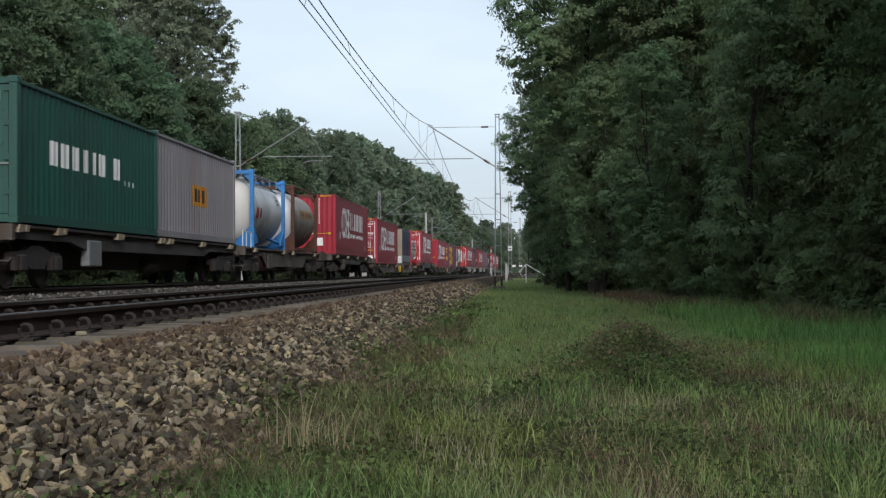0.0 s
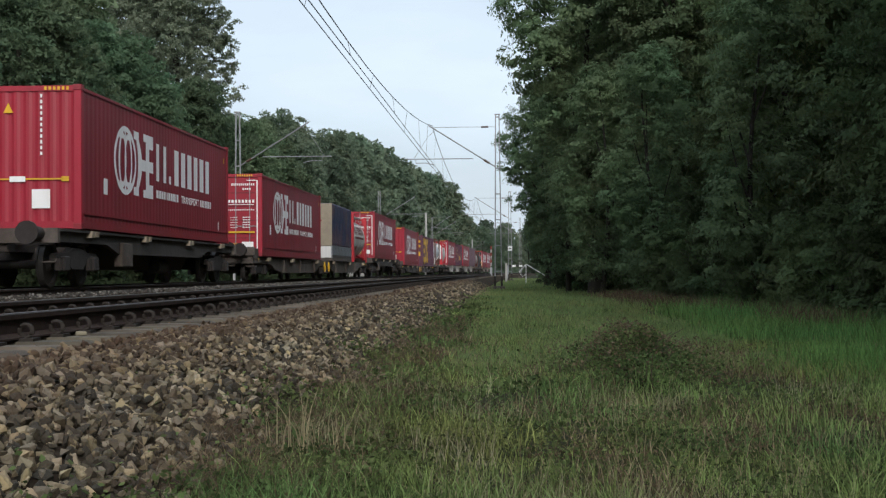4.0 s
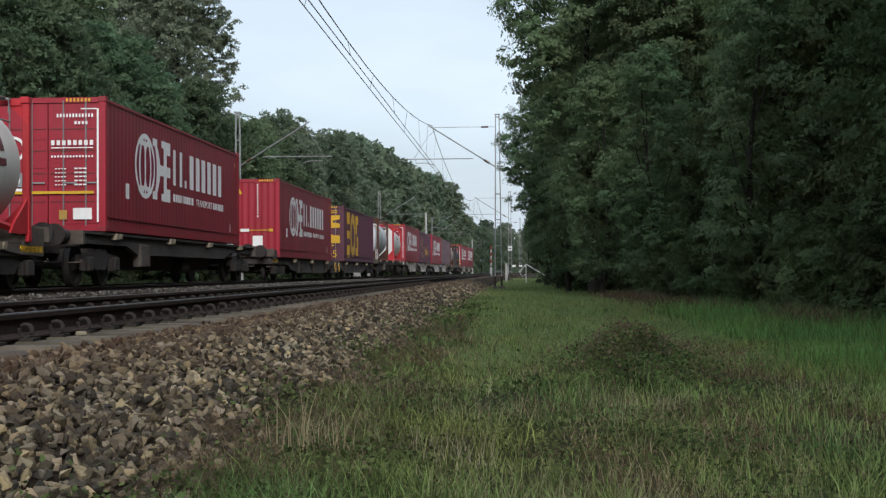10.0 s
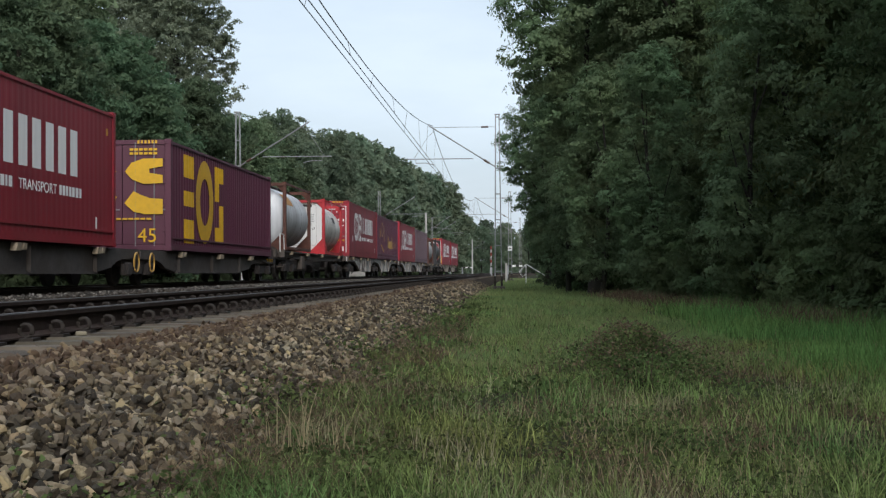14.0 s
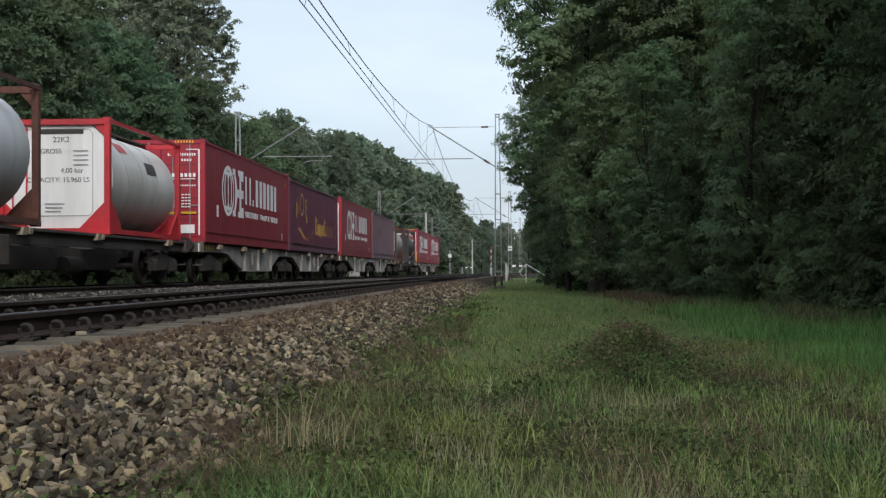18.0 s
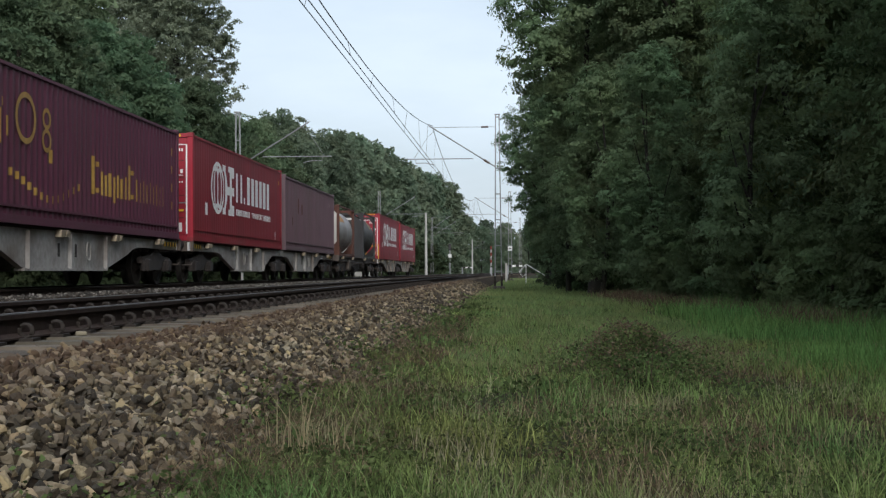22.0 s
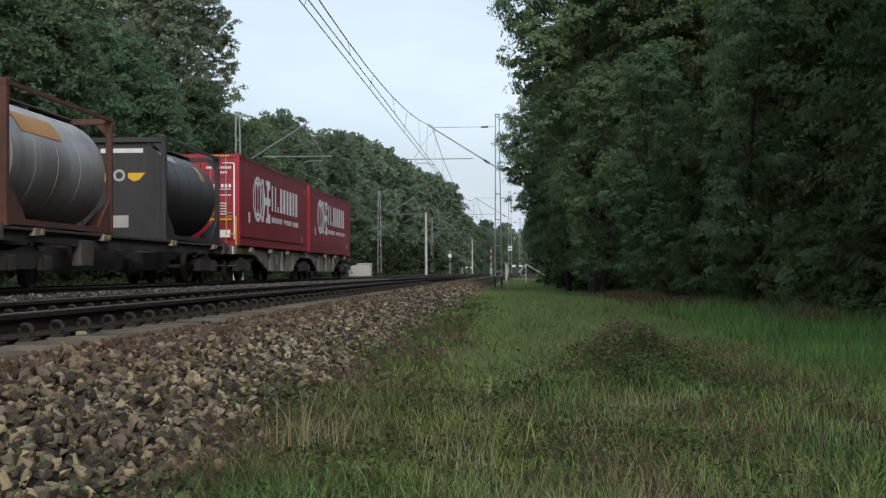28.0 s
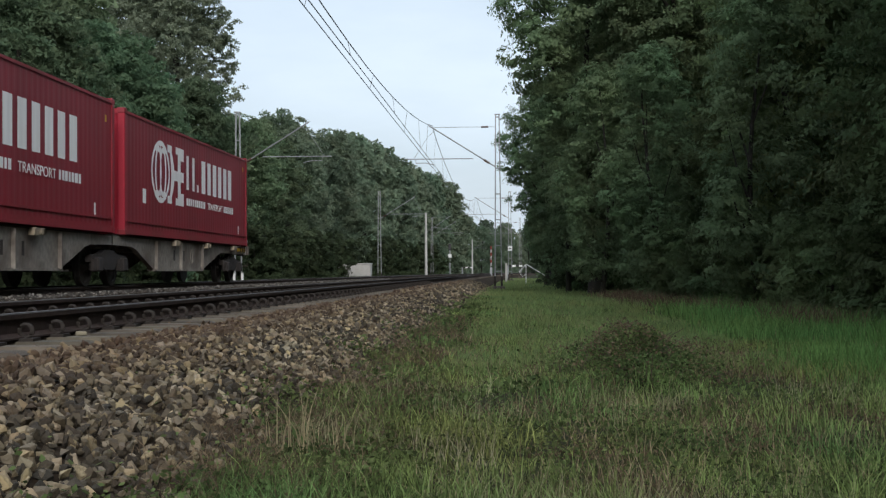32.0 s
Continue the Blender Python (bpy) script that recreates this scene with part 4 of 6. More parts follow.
def meadow():
    rng = np.random.default_rng(31)

    def field(n, y0, y1, x0, spread):
        y = y0 * (y1 / y0) ** rng.random(n)
        x = x0 + rng.random(n) * (spread + 0.34 * y)
        return x, y

    def heights(x, y):
        return np.array([ground_z(a, c) for a, c in zip(x, y)])

    def sheet(name, label, category, x, y, h, w, lean, m):
        z = heights(x, y) - 0.015
        bx = x + np.array([bend(c) for c in y])
        v, f = blades(rng, bx, y, z, h, w, lean)
        tagged(new(name, soup(name, v, f, m)), label, category, kind="stuff")

    def patchy(x, y, seed, size=0.8):
        return np.array([noise.noise((a * size, c * size * 0.6, seed)) for a, c in zip(x, y)])

    # close turf
    x, y = field(140000, 4.2, 60.0, -1.45, 1.6)
    k = (patchy(x, y, 1.0, 1.3) + 0.6 * patchy(x, y, 2.0, 3.1) + rng.normal(0, 0.14, len(x)) + np.clip((y - 9) / 8, 0, 0.6) > -0.16) & ~((x < -0.72 + 0.12 * np.sin(y * 2.1)) & (y < 20) & (rng.random(len(x)) > 0.3)) & ~((x < -0.3) & (y < 8) & (rng.random(len(x)) > 0.45))
    x, y = x[k], y[k]
    tall = 1 + 0.9 * np.clip(patchy(x, y, 5.0), -0.6, 1)
    sheet("meadow_grass", "short patchy green meadow grass", "grass", x, y, (0.035 + 0.012 * np.clip((y - 6) / 6, 0, 1)) * tall * rng.uniform(0.4, 1.8, len(x)), 0.0034 * rng.uniform(0.7, 1.4, len(x)) * (0.5 + y / 8), 0.42, BLADE)
    x, y = rng.uniform(-1.0, 6.0, 26000), rng.uniform(-6.0, 4.3, 26000)
    k = (patchy(x, y, 1.0) + rng.normal(0, 0.25, len(x)) > -0.45) & (np.hypot(x, y) > 0.3)
    x, y = x[k], y[k]
    sheet("meadow_grass", "short green meadow grass", "grass", x, y, 0.045 * rng.uniform(0.4, 1.8, len(x)), 0.006 * rng.uniform(0.7, 1.4, len(x)), 0.42, BLADE)
    # taller tufts
    tx, ty = field(5200, 4.2, 45.0, -1.2, 1.4)
    k = patchy(tx, ty, 51.0, 0.9) + rng.normal(0, 0.12, len(tx)) > 0.08
    tx, ty = tx[k], ty[k]
    tx, ty = np.repeat(tx, 11), np.repeat(ty, 11)
    tx, ty = tx + rng.normal(0, 0.035, len(tx)), ty + rng.normal(0, 0.05, len(ty))
    sheet("grass_tufts", "taller loose grass tufts in the meadow", "grass", tx, ty, 0.13 * rng.uniform(0.4, 1.5, len(tx)), 0.0042 * (0.6 + ty / 9), 0.35, BLADE)
    # lush strip under the trees
    x, y = field(34000, 8.0, 31.0, 2.0, 1.2)
    k = x > 2.75 + 0.022 * (y - 12) + 0.25 * np.sin(y * 0.9) + rng.normal(0, 0.2, len(x))
    x, y = x[k], y[k]
    sheet("lush_grass", "taller lush green grass along the wood's edge", "grass", x, y, 0.24 * (0.55 + y / 50) * (1 + 0.7 * patchy(x, y, 33.0, 0.5)) * rng.uniform(0.5, 1.5, len(x)), 0.0065 * (0.6 + y / 14), 0.28, BLADE2)
    # dead brown stems
    x, y = field(13000, 4.2, 17.0, -1.2, 1.4)
    k = patchy(x, y, 41.0, 1.3) > 0.02
    x, y = x[k], y[k]
    sheet("dead_stems", "brown dead stems in patches of the meadow", "grass", x, y, 0.10 * rng.uniform(0.3, 1.6, len(x)), 0.0042 * (0.6 + y / 9), 0.6, BRAMBLE)
    # withered litter where the stones meet the meadow
    x, y = rng.normal(-1.05, 0.26, 10000), 4.6 * (24 / 4.6) ** rng.random(10000)
    k = patchy(x, y, 61.0, 1.6) > -0.12
    x, y = x[k], y[k]
    sheet("withered_stems", "withered brown stems at the foot of the ballast", "grass", x, y, 0.11 * rng.uniform(0.3, 1.6, len(x)), 0.005 * rng.uniform(0.6, 1.3, len(x)) * (0.5 + y / 10), 0.9, BRAMBLE)
    # brown dead stems between the lush grass and the wood
    u = rng.random(5200)
    y = 21 + 24 * u
    x = 5.0 - 1.9 * u + rng.normal(0, 0.4, len(u))
    k = patchy(x, y, 91.0, 0.5) > -0.12
    sheet("withered_stems", "withered brown stems along the wood's edge", "grass", x[k], y[k], 0.30 * rng.uniform(0.3, 1.5, int(k.sum())), 0.012 * rng.uniform(0.6, 1.4, int(k.sum())), 0.5, BRAMBLE)
    # dry stalks
    x, y = field(15000, 4.2, 40.0, -1.3, 1.4)
    k = patchy(x, y, 9.0, 0.6) > -0.1
    x, y = x[k], y[k]
    sheet("dry_grass", "dry straw-coloured stalks among the meadow grass", "grass", x, y, 0.10 * rng.uniform(0.3, 1.6, len(x)), 0.0026 * (0.6 + y / 9), 0.45, STRAW)
    x, y = field(9000, 4.2, 10.0, -1.2, 1.4)
    k = patchy(x, y, 71.0, 1.6) > 0.16
    x, y = x[k], y[k]
    sheet("pale_stalks", "thin pale dry stalks standing in the meadow", "grass", x, y, 0.15 * rng.uniform(0.3, 1.5, len(x)), 0.0022 * (0.6 + y / 9), 0.3, PALESTALK)
    x, y = rng.uniform(-0.7, 2.8, 34000), 12.0 * (42 / 12.0) ** rng.random(34000)
    k = (x < 2.4 + 0.02 * y) & (patchy(x, y, 81.0, 0.7) + rng.normal(0, 0.2, len(x)) > -0.25)
    x, y = x[k], y[k]
    sheet("verge_grass", "even bright green grass beside the railway", "grass", x, y, 0.10 * rng.uniform(0.5, 1.5, len(x)), 0.008 * (0.4 + y / 16), 0.35, VERGE)
    # two tufts of tall dry grass at the foot of the ballast
    for cx, cy in ((-1.12, 6.35), (-0.98, 6.2), (-0.90, 6.4), (-1.05, 6.6), (-0.83, 6.25), (0.62, 6.3), (0.30, 9.2)):
        n = 13 if cx < 0 else 9
        sheet("dry_grass_tuft", "tall dry straw tuft at the foot of the ballast" if cx < 0 else "small dry straw tuft in the meadow", "grass", rng.normal(cx, 0.04, n), rng.normal(cy, 0.06, n), rng.uniform(0.14, 0.36, n) * (1 if cx < 0 else 0.7), rng.uniform(0.003, 0.007, n), 0.24, STRAW)
    # verge further along the line
    x = rng.uniform(-1.4, 4.2, 26000)
    y = 34 * (170 / 34) ** rng.random(26000)
    sheet("verge_grass", "green grass verge along the railway", "grass", x, y, 0.13 * rng.uniform(0.5, 1.5, 26000), 0.028 * rng.uniform(0.6, 1.4, 26000), 0.4, VERGE)
    # this verge's dark leaf colour stands for the shade below the woods
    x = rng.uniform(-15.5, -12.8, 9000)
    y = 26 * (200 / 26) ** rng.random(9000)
    sheet("verge_grass", "grass verge below the woods, coloured dark for the shade", "grass", x, y, 0.22 * rng.uniform(0.5, 1.5, 9000), 0.06 * rng.uniform(0.6, 1.4, 9000), 0.4, UNDER_SHADE)
    # weeds and brambles: small leaves
    spreads = []
    n = 15000
    y = 4.0 * (45 / 4.0) ** rng.random(n)
    spreads.append(("weeds", WEED, 0.020, -1.1 + rng.normal(0, 0.24, n) + 0.2 * np.sin(y * 1.3), y, 0.09, "low green weeds at the foot of the ballast"))
    n = 9000
    y = 4.0 * (10 / 4.0) ** rng.random(n)
    spreads.append(("weeds", WEED, 0.019, -0.72 + rng.normal(0, 0.28, n), y, 0.07, "low dark green weeds beside the dry tufts"))
    n = 70000
    x, y = field(n, 4.2, 45.0, -1.2, 1.4)
    k = patchy(x, y, 21.0) + 0.25 * patchy(x, y, 23.0, 3.0) > 0.09 - 0.55 * np.clip(x / y * 5 - 0.5, 0, 1) + 0.5 * np.clip((y - 9) / 4, 0, 1)
    spreads.append(("clover", WEED, 0.017, x[k], y[k], 0.08, "patches of low broad-leaved weeds in the meadow"))
    n = 11000
    spreads.append(("bramble_bush", WEED, 0.015, rng.normal(1.0, 0.30, n), rng.normal(11.3, 0.65, n), 0.20, "dark green bramble bush on a low mound"))
    n = 20000
    x, y = field(n, 4.2, 17.0, -1.2, 1.4)
    k = patchy(x, y, 41.0, 1.3) > 0.02
    spreads.append(("dead_leaves", BRAMBLE, 0.013, x[k], y[k], 0.05, "scattered brown dead leaves and litter in the grass"))
    n = 6500
    spreads.append(("withered_brambles", BRAMBLE, 0.012, np.concatenate([rng.normal(0.93, 0.24, 3 * n // 4), rng.normal(1.55, 0.34, n - 3 * n // 4)]), np.concatenate([rng.normal(11.7, 0.7, 3 * n // 4), rng.normal(12.3, 0.8, n - 3 * n // 4)]), 0.24, "withered brown brambles on a low mound"))
    n = 700
    spreads.append(("nettles", WEED, 0.024, rng.normal(0.08, 0.2, n), rng.normal(9.9, 0.35, n), 0.10, "dark low nettles in the meadow"))
    for name, m, size, x, y, rise, label in spreads:
        n = len(x)
        z = heights(x, y) + rng.random(n) ** 1.5 * rise
        nrm = rng.normal(0, 0.6, (n, 3)) + np.array([0, 0, 0.8])
        nrm /= np.linalg.norm(nrm, axis=1)[:, None]
        t = np.cross(nrm, rng.normal(size=(n, 3)))
        t /= np.linalg.norm(t, axis=1)[:, None]
        s = np.cross(nrm, t)
        k = (size * rng.uniform(0.5, 1.6, n) * (0.75 + y / 18))[:, None]
        p = np.stack([x + np.array([bend(c) for c in y]), y, z], 1)
        v = np.stack([p - t * k * 0.7, p + s * k * 0.42, p + t * k * 0.7, p - s * k * 0.42], 1).reshape(-1, 3)
        tagged(new(name, soup(name, v, np.arange(n * 4).reshape(-1, 4), m)), label, "plants", kind="stuff")
    # bare bramble canes standing out of the mound
    canes = tagged(empty("bramble_canes"), "thin brown bramble canes on a low mound", "plants")
    for i in range(110):
        x, y = rng.normal(0.95, 0.26), rng.normal(11.6, 0.6)
        z = ground_z(x, y)
        dx, dy, h = rng.normal(0, 0.08), rng.normal(0, 0.08), rng.uniform(0.08, 0.27)
        part("cane", Build().tube([(x, y, z - 0.02), (x + dx * 0.4, y + dy * 0.4, z + h * 0.7), (x + dx, y + dy, z + h)], [0.005, 0.004, 0.002], 4), BARKL, canes)


meadow()


# ---- containers ----
def corrugated(y0, y1, z0, z1, x, depth, pitch, out=1):
    """A sheet of trapezoid ribs, standing upright along y, at x; out is the side it faces."""
    b = Build()
    n = max(4, round((y1 - y0) / pitch))
    p = (y1 - y0) / n
    prof = []
    for i in range(n):
        y = y0 + i * p
        prof += [(y, 0), (y + 0.26 * p, 0), (y + 0.5 * p, depth), (y + 0.76 * p, depth)]
    prof.append((y1, 0))
    for y, d in prof:
        b.v += [(x - out * d, y, z0), (x - out * d, y, z1)]
    for k in range(len(prof) - 1):
        b.f.append((2 * k, 2 * k + 2, 2 * k + 3, 2 * k + 1))
    return b


def turned(b):
    """The same sheet set across: x and y change places."""
    b.v = [(y, x, z) for x, y, z in b.v]
    return b


def container(label, length, height, paint, rail, end_paint, doors, w=2.5, rib=0.03):
    """Box container, its origin under the middle; -y is its end towards the oncoming side."""
    c = empty("container")
    h, L = w / 2, length / 2
    c["half"], c["rib"] = L, rib
    for s in (-1, 1):
        part("side_wall", corrugated(-L + 0.16, L - 0.16, 0.16, height - 0.10, s * (h - 0.02), rib, 0.28, s), paint, c, "ribbed steel side")
        part("top_rail", Build().box(s * h - 0.03 - 0.03 * s, s * h + 0.03 - 0.03 * s, -L + 0.16, L - 0.16, height - 0.115, height - 0.06), rail, c)
        part("bottom_rail", Build().box(s * h - 0.04 - 0.04 * s, s * h + 0.04 - 0.04 * s, -L + 0.16, L - 0.16, 0.02, 0.17), rail, c)
        for e in (-1, 1):
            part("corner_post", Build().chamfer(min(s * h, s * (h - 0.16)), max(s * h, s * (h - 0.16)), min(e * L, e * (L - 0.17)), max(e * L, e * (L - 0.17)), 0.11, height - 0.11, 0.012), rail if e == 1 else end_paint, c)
            for z in (0.0, height - 0.118):
                part("corner_casting", Build().chamfer(min(s * (h + 0.006), s * (h - 0.17)), max(s * (h + 0.006), s * (h - 0.17)), min(e * (L + 0.006), e * (L - 0.18)), max(e * (L + 0.006), e * (L - 0.18)), z, z + 0.118, 0.01), rail, c)
        if length > 13:
            part("skirt_rail", Build().box(min(s * (h - 0.05), s * (h + 0.004)), max(s * (h - 0.05), s * (h + 0.004)), -L + 0.17, L - 0.17, 0.30, 0.345), rail, c)
    part("roof", Build().box(-h + 0.06, h - 0.06, -L + 0.16, L - 0.16, height - 0.05, height - 0.03), paint, c)
    part("floor", Build().box(-h + 0.08, h - 0.08, -L + 0.16, L - 0.16, 0.04, 0.12), rail, c)
    for e in (-1, 1):
        part("end_sill", Build().box(-h + 0.16, h - 0.16, min(e * L, e * (L - 0.1)), max(e * L, e * (L - 0.1)), 0.02, 0.16), end_paint, c)
        part("end_header", Build().box(-h + 0.16, h - 0.16, min(e * L, e * (L - 0.1)), max(e * L, e * (L - 0.1)), height - 0.13, height - 0.02), end_paint, c)
    part("end_wall", turned(corrugated(-h + 0.16, h - 0.16, 0.16, height - 0.13, L - 0.04, 0.04, 0.25, 1)), paint, c, "ribbed end wall")
    if doors:
        for s in (-1, 1):
            d = part("door", Build().box(min(s * 0.01, s * (h - 0.17)), max(s * 0.01, s * (h - 0.17)), -L + 0.03, -L + 0.07, 0.17, height - 0.14), end_paint, c, "door leaf in the end paint")
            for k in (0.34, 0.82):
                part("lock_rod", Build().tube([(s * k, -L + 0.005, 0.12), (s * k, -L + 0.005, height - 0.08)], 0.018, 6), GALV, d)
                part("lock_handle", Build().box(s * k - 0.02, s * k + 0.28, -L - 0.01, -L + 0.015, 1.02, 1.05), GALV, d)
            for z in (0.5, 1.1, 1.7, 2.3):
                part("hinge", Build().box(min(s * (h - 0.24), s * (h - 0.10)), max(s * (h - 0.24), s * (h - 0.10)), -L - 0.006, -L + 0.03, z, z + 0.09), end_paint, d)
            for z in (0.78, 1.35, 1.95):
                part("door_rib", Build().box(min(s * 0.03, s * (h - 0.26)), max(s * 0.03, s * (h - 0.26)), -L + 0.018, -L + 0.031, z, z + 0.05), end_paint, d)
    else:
        part("front_wall", turned(corrugated(-h + 0.16, h - 0.16, 0.16, height - 0.13, -L + 0.02, 0.018, 0.25, -1)), end_paint, c, "ribbed front wall in the end paint")
    return tagged(c, label, "container")


def rib_x(y, L, depth, h=1.25, pitch=0.28):
    """How far out the ribbed side stands at y."""
    a, b = -L + 0.16, L - 0.16
    n = max(4, round((b - a) / pitch))
    p = (b - a) / n
    u = ((y - a) / p) % 1.0
    d = 0 if u < 0.26 else (u - 0.26) / 0.24 if u < 0.5 else 1 if u < 0.76 else (1 - u) / 0.24
    return h - 0.02 - d * depth


def plate(c, name, y0, y1, z0, z1, m, x=0.004, label=""):
    """A painted patch on the side that faces the meadow; it follows the ribs."""
    L = c["half"]
    a, q = -L + 0.16, (2 * L - 0.32) / max(4, round((2 * L - 0.32) / 0.28))
    ys = [y0, y1]
    k = int((y0 - a) / q) - 1
    while a + k * q < y1:
        ys += [a + (k + u) * q for u in (0.0, 0.26, 0.5, 0.76) if y0 < a + (k + u) * q < y1]
        k += 1
    ys.sort()
    b = Build()
    for y in ys:
        b.v += [(rib_x(y, L, c["rib"]) + x, y, z0), (rib_x(y, L, c["rib"]) + x, y, z1)]
    for i in range(len(ys) - 1):
        b.f.append((2 * i, 2 * i + 2, 2 * i + 3, 2 * i + 1))
    return part(name, b, m, c, label)


def end_plate(c, name, L, x0, x1, z0, z1, m, label="", out=0.012):
    return part(name, Build().box(x0, x1, -L - out, -L - out + 0.006, z0, z1), m, c, label)


def ring(c, yc, zc, ry, rz, w, m, label="white ring emblem"):
    b, n, L = Build(), 72, c["half"]
    for k in range(n):
        a = 2 * math.pi * k / n
        for q in (0.0, 0.5, 1.0):
            y = yc + (ry - w * q) * math.cos(a)
            b.v.append(((1.234 if c["rib"] > 0.02 else rib_x(y, L, c["rib"])) + 0.005, y, zc + (rz - w * q) * math.sin(a)))
    for k in range(n):
        j = (k + 1) % n
        b.f += [(3 * k, 3 * j, 3 * j + 1, 3 * k + 1), (3 * k + 1, 3 * j + 1, 3 * j + 2, 3 * k + 2)]
    part("ring_mark", b, m, c, label)


def words(c, body, size, m, at, wide=1.0, name="wording"):
    """Printed words; at: their pose on the thing."""
    tx = bpy.data.curves.new(name, "FONT")
    tx.body, tx.size, tx.extrude = body, size, 0.002
    tx.materials.append(m)
    o = new(name, tx)
    o.parent, o.matrix_basis = c, at @ Matrix.Diagonal((wide, 1, 1, 1))
    return o


def bar_row(c, L, x0, x1, z, h, n, m, gap=0.03):
    """One line of small lettering as plain bars on the end."""
    w = (x1 - x0 + gap) / n
    b = Build()
    for k in range(n):
        b.box(x0 + k * w, x0 + (k + 1) * w - gap, -L - 0.012, -L - 0.006, z, z + h)
    part("lettering_line", b, m, c)


def red_marks(c, L, doors, H):
    """Emblem and bars on the side; marks on the end."""
    y0 = -L
    zc = 1.62
    ring(c, y0 + 3.08, zc, 0.85, 0.76, 0.12, LETTER)
    ring(c, y0 + 2.86, zc, 0.30, 0.62, 0.11, LETTER)
    ring(c, y0 + 3.30, zc, 0.30, 0.62, 0.11, LETTER)
    plate(c, "emblem_bar", y0 + 3.02, y0 + 3.14, zc - 0.70, zc + 0.70, LETTER)
    for k in (-1, 1):
        plate(c, "emblem_bar", y0 + 2.62, y0 + 3.54, zc + k * 0.52 - 0.05, zc + k * 0.52 + 0.05, LETTER)
    # thick bow beside the ring, then the block with its prongs
    b, n = Build(), 16
    for k in range(n + 1):
        a = radians(-84 + 168 * k / n)
        for q in (0.0, 1.0):
            y = y0 + 3.62 + (0.44 + 0.32 * q) * math.cos(a)
            b.v.append((rib_x(y, L, c["rib"]) + 0.006, y, zc + 0.74 * math.sin(a)))
    for k in range(n):
        b.f.append((2 * k, 2 * k + 1, 2 * k + 3, 2 * k + 2))
    part("emblem_bow", b, LETTER, c)
    plate(c, "emblem_bar", y0 + 3.72, y0 + 4.12, zc - 0.73, zc - 0.54, LETTER)
    plate(c, "emblem_bar", y0 + 3.72, y0 + 4.12, zc + 0.54, zc + 0.73, LETTER)
    plate(c, "emblem_bar", y0 + 4.30, y0 + 4.72, zc - 0.13, zc + 0.13, LETTER)
    plate(c, "emblem_bar", y0 + 4.72, y0 + 5.02, zc - 0.74, zc + 0.74, LETTER)
    for z, hh in ((-0.74, 0.32), (-0.13, 0.26), (0.42, 0.32)):
        plate(c, "emblem_bar", y0 + 5.02, y0 + 5.36, zc + z, zc + z + hh, LETTER)
    plate(c, "emblem_bar", y0 + 4.52, y0 + 4.72, zc + 0.56, zc + 0.74, LETTER)
    plate(c, "emblem_bar", y0 + 4.52, y0 + 4.72, zc - 0.74, zc - 0.56, LETTER)
    # the name as plain bars
    plate(c, "lettering_bar", y0 + 5.64, y0 + 5.90, 1.34, 2.24, LETTER)
    plate(c, "lettering_bar", y0 + 6.28, y0 + 6.54, 1.34, 2.24, LETTER)
    plate(c, "lettering_bar", y0 + 6.80, y0 + 7.02, 1.34, 1.54, LETTER)
    for k in range(6):
        plate(c, "lettering_bar", y0 + 7.34 + 0.68 * k, y0 + 7.78 + 0.68 * k, 1.34, 2.24, LETTER)
    y = y0 + 5.64
    for k, gap in ((0.2, 0.05), (0.17, 0.05), (0.17, 0.05), (0.16, 0.08), (0.12, 0.06), (0.18, 0.05), (0.18, 0.05), (0.17, 0.05), (0.1, 0.05), (0.16, 0.1)):
        plate(c, "small_lettering_bar", y, y + k, 0.93, 1.12, LETTER)
        y += k + gap
    words(c, "TRANSPORT", 0.27, LETTER, pose(1.237, y0 + 8.02, 0.93, 90, 0, 90), 1.28)
    y = y0 + 10.12
    for k, gap in ((0.14, 0.05), (0.14, 0.04), (0.14, 0.05), (0.13, 0.05), (0.14, 0.05), (0.18, 0.05), (0.14, 0.05)):
        plate(c, "small_lettering_bar", y, y + k, 0.93, 1.12, LETTER)
        y += k + gap
    plate(c, "code_bar", -L + 1.5, -L + 1.78, 0.78, 1.12, LETTER)
    plate(c, "code_bar", L - 0.62, L - 0.5, 2.35, 2.5, YELLOW)
    plate(c, "code_bar", L - 1.35, L - 1.25, 0.35, 0.6, LETTER)
    if doors:
        for s in (-1, 1):
            end_plate(c, "edge_stripe", L, min(s * 1.06, s * 1.1), max(s * 1.06, s * 1.1), 0.2, 2.6, LETTER)
        bar_row(c, L, 0.20, 0.98, 2.42, 0.075, 12, LETTER)
        bar_row(c, L, 0.58, 0.86, 2.27, 0.065, 4, LETTER)
        bar_row(c, L, 0.08, 0.98, 1.83, 0.105, 8, LETTER, 0.045)
        end_plate(c, "lettering_bar", L, 0.08, 0.98, 1.765, 1.785, LETTER)
        bar_row(c, L, 0.08, 0.98, 1.57, 0.042, 14, LETTER, 0.03)
        for k in range(5):
            bar_row(c, L, 0.58, 0.84, 0.98 + 0.085 * k, 0.032, 3, LETTER, 0.02)
            bar_row(c, L, 0.16, 0.40, 0.98 + 0.085 * k, 0.022, 4, LETTER, 0.025)
        end_plate(c, "label_panel", L, 0.55, 0.95, 0.26, 0.50, LETTER)
        for z in (0.62, 1.22, 1.70, 2.16):
            for s in (-1, 1):
                end_plate(c, "panel_gap", L, min(s * 0.04, s * 1.0), max(s * 0.04, s * 1.0), z, z + 0.025, DARKRED, out=-0.024)
        end_plate(c, "edge_stripe", L, 0.72, 1.06, 2.585, 2.61, LETTER)
        end_plate(c, "label_panel", L, 0.25, 0.42, 0.26, 0.46, GOLD)
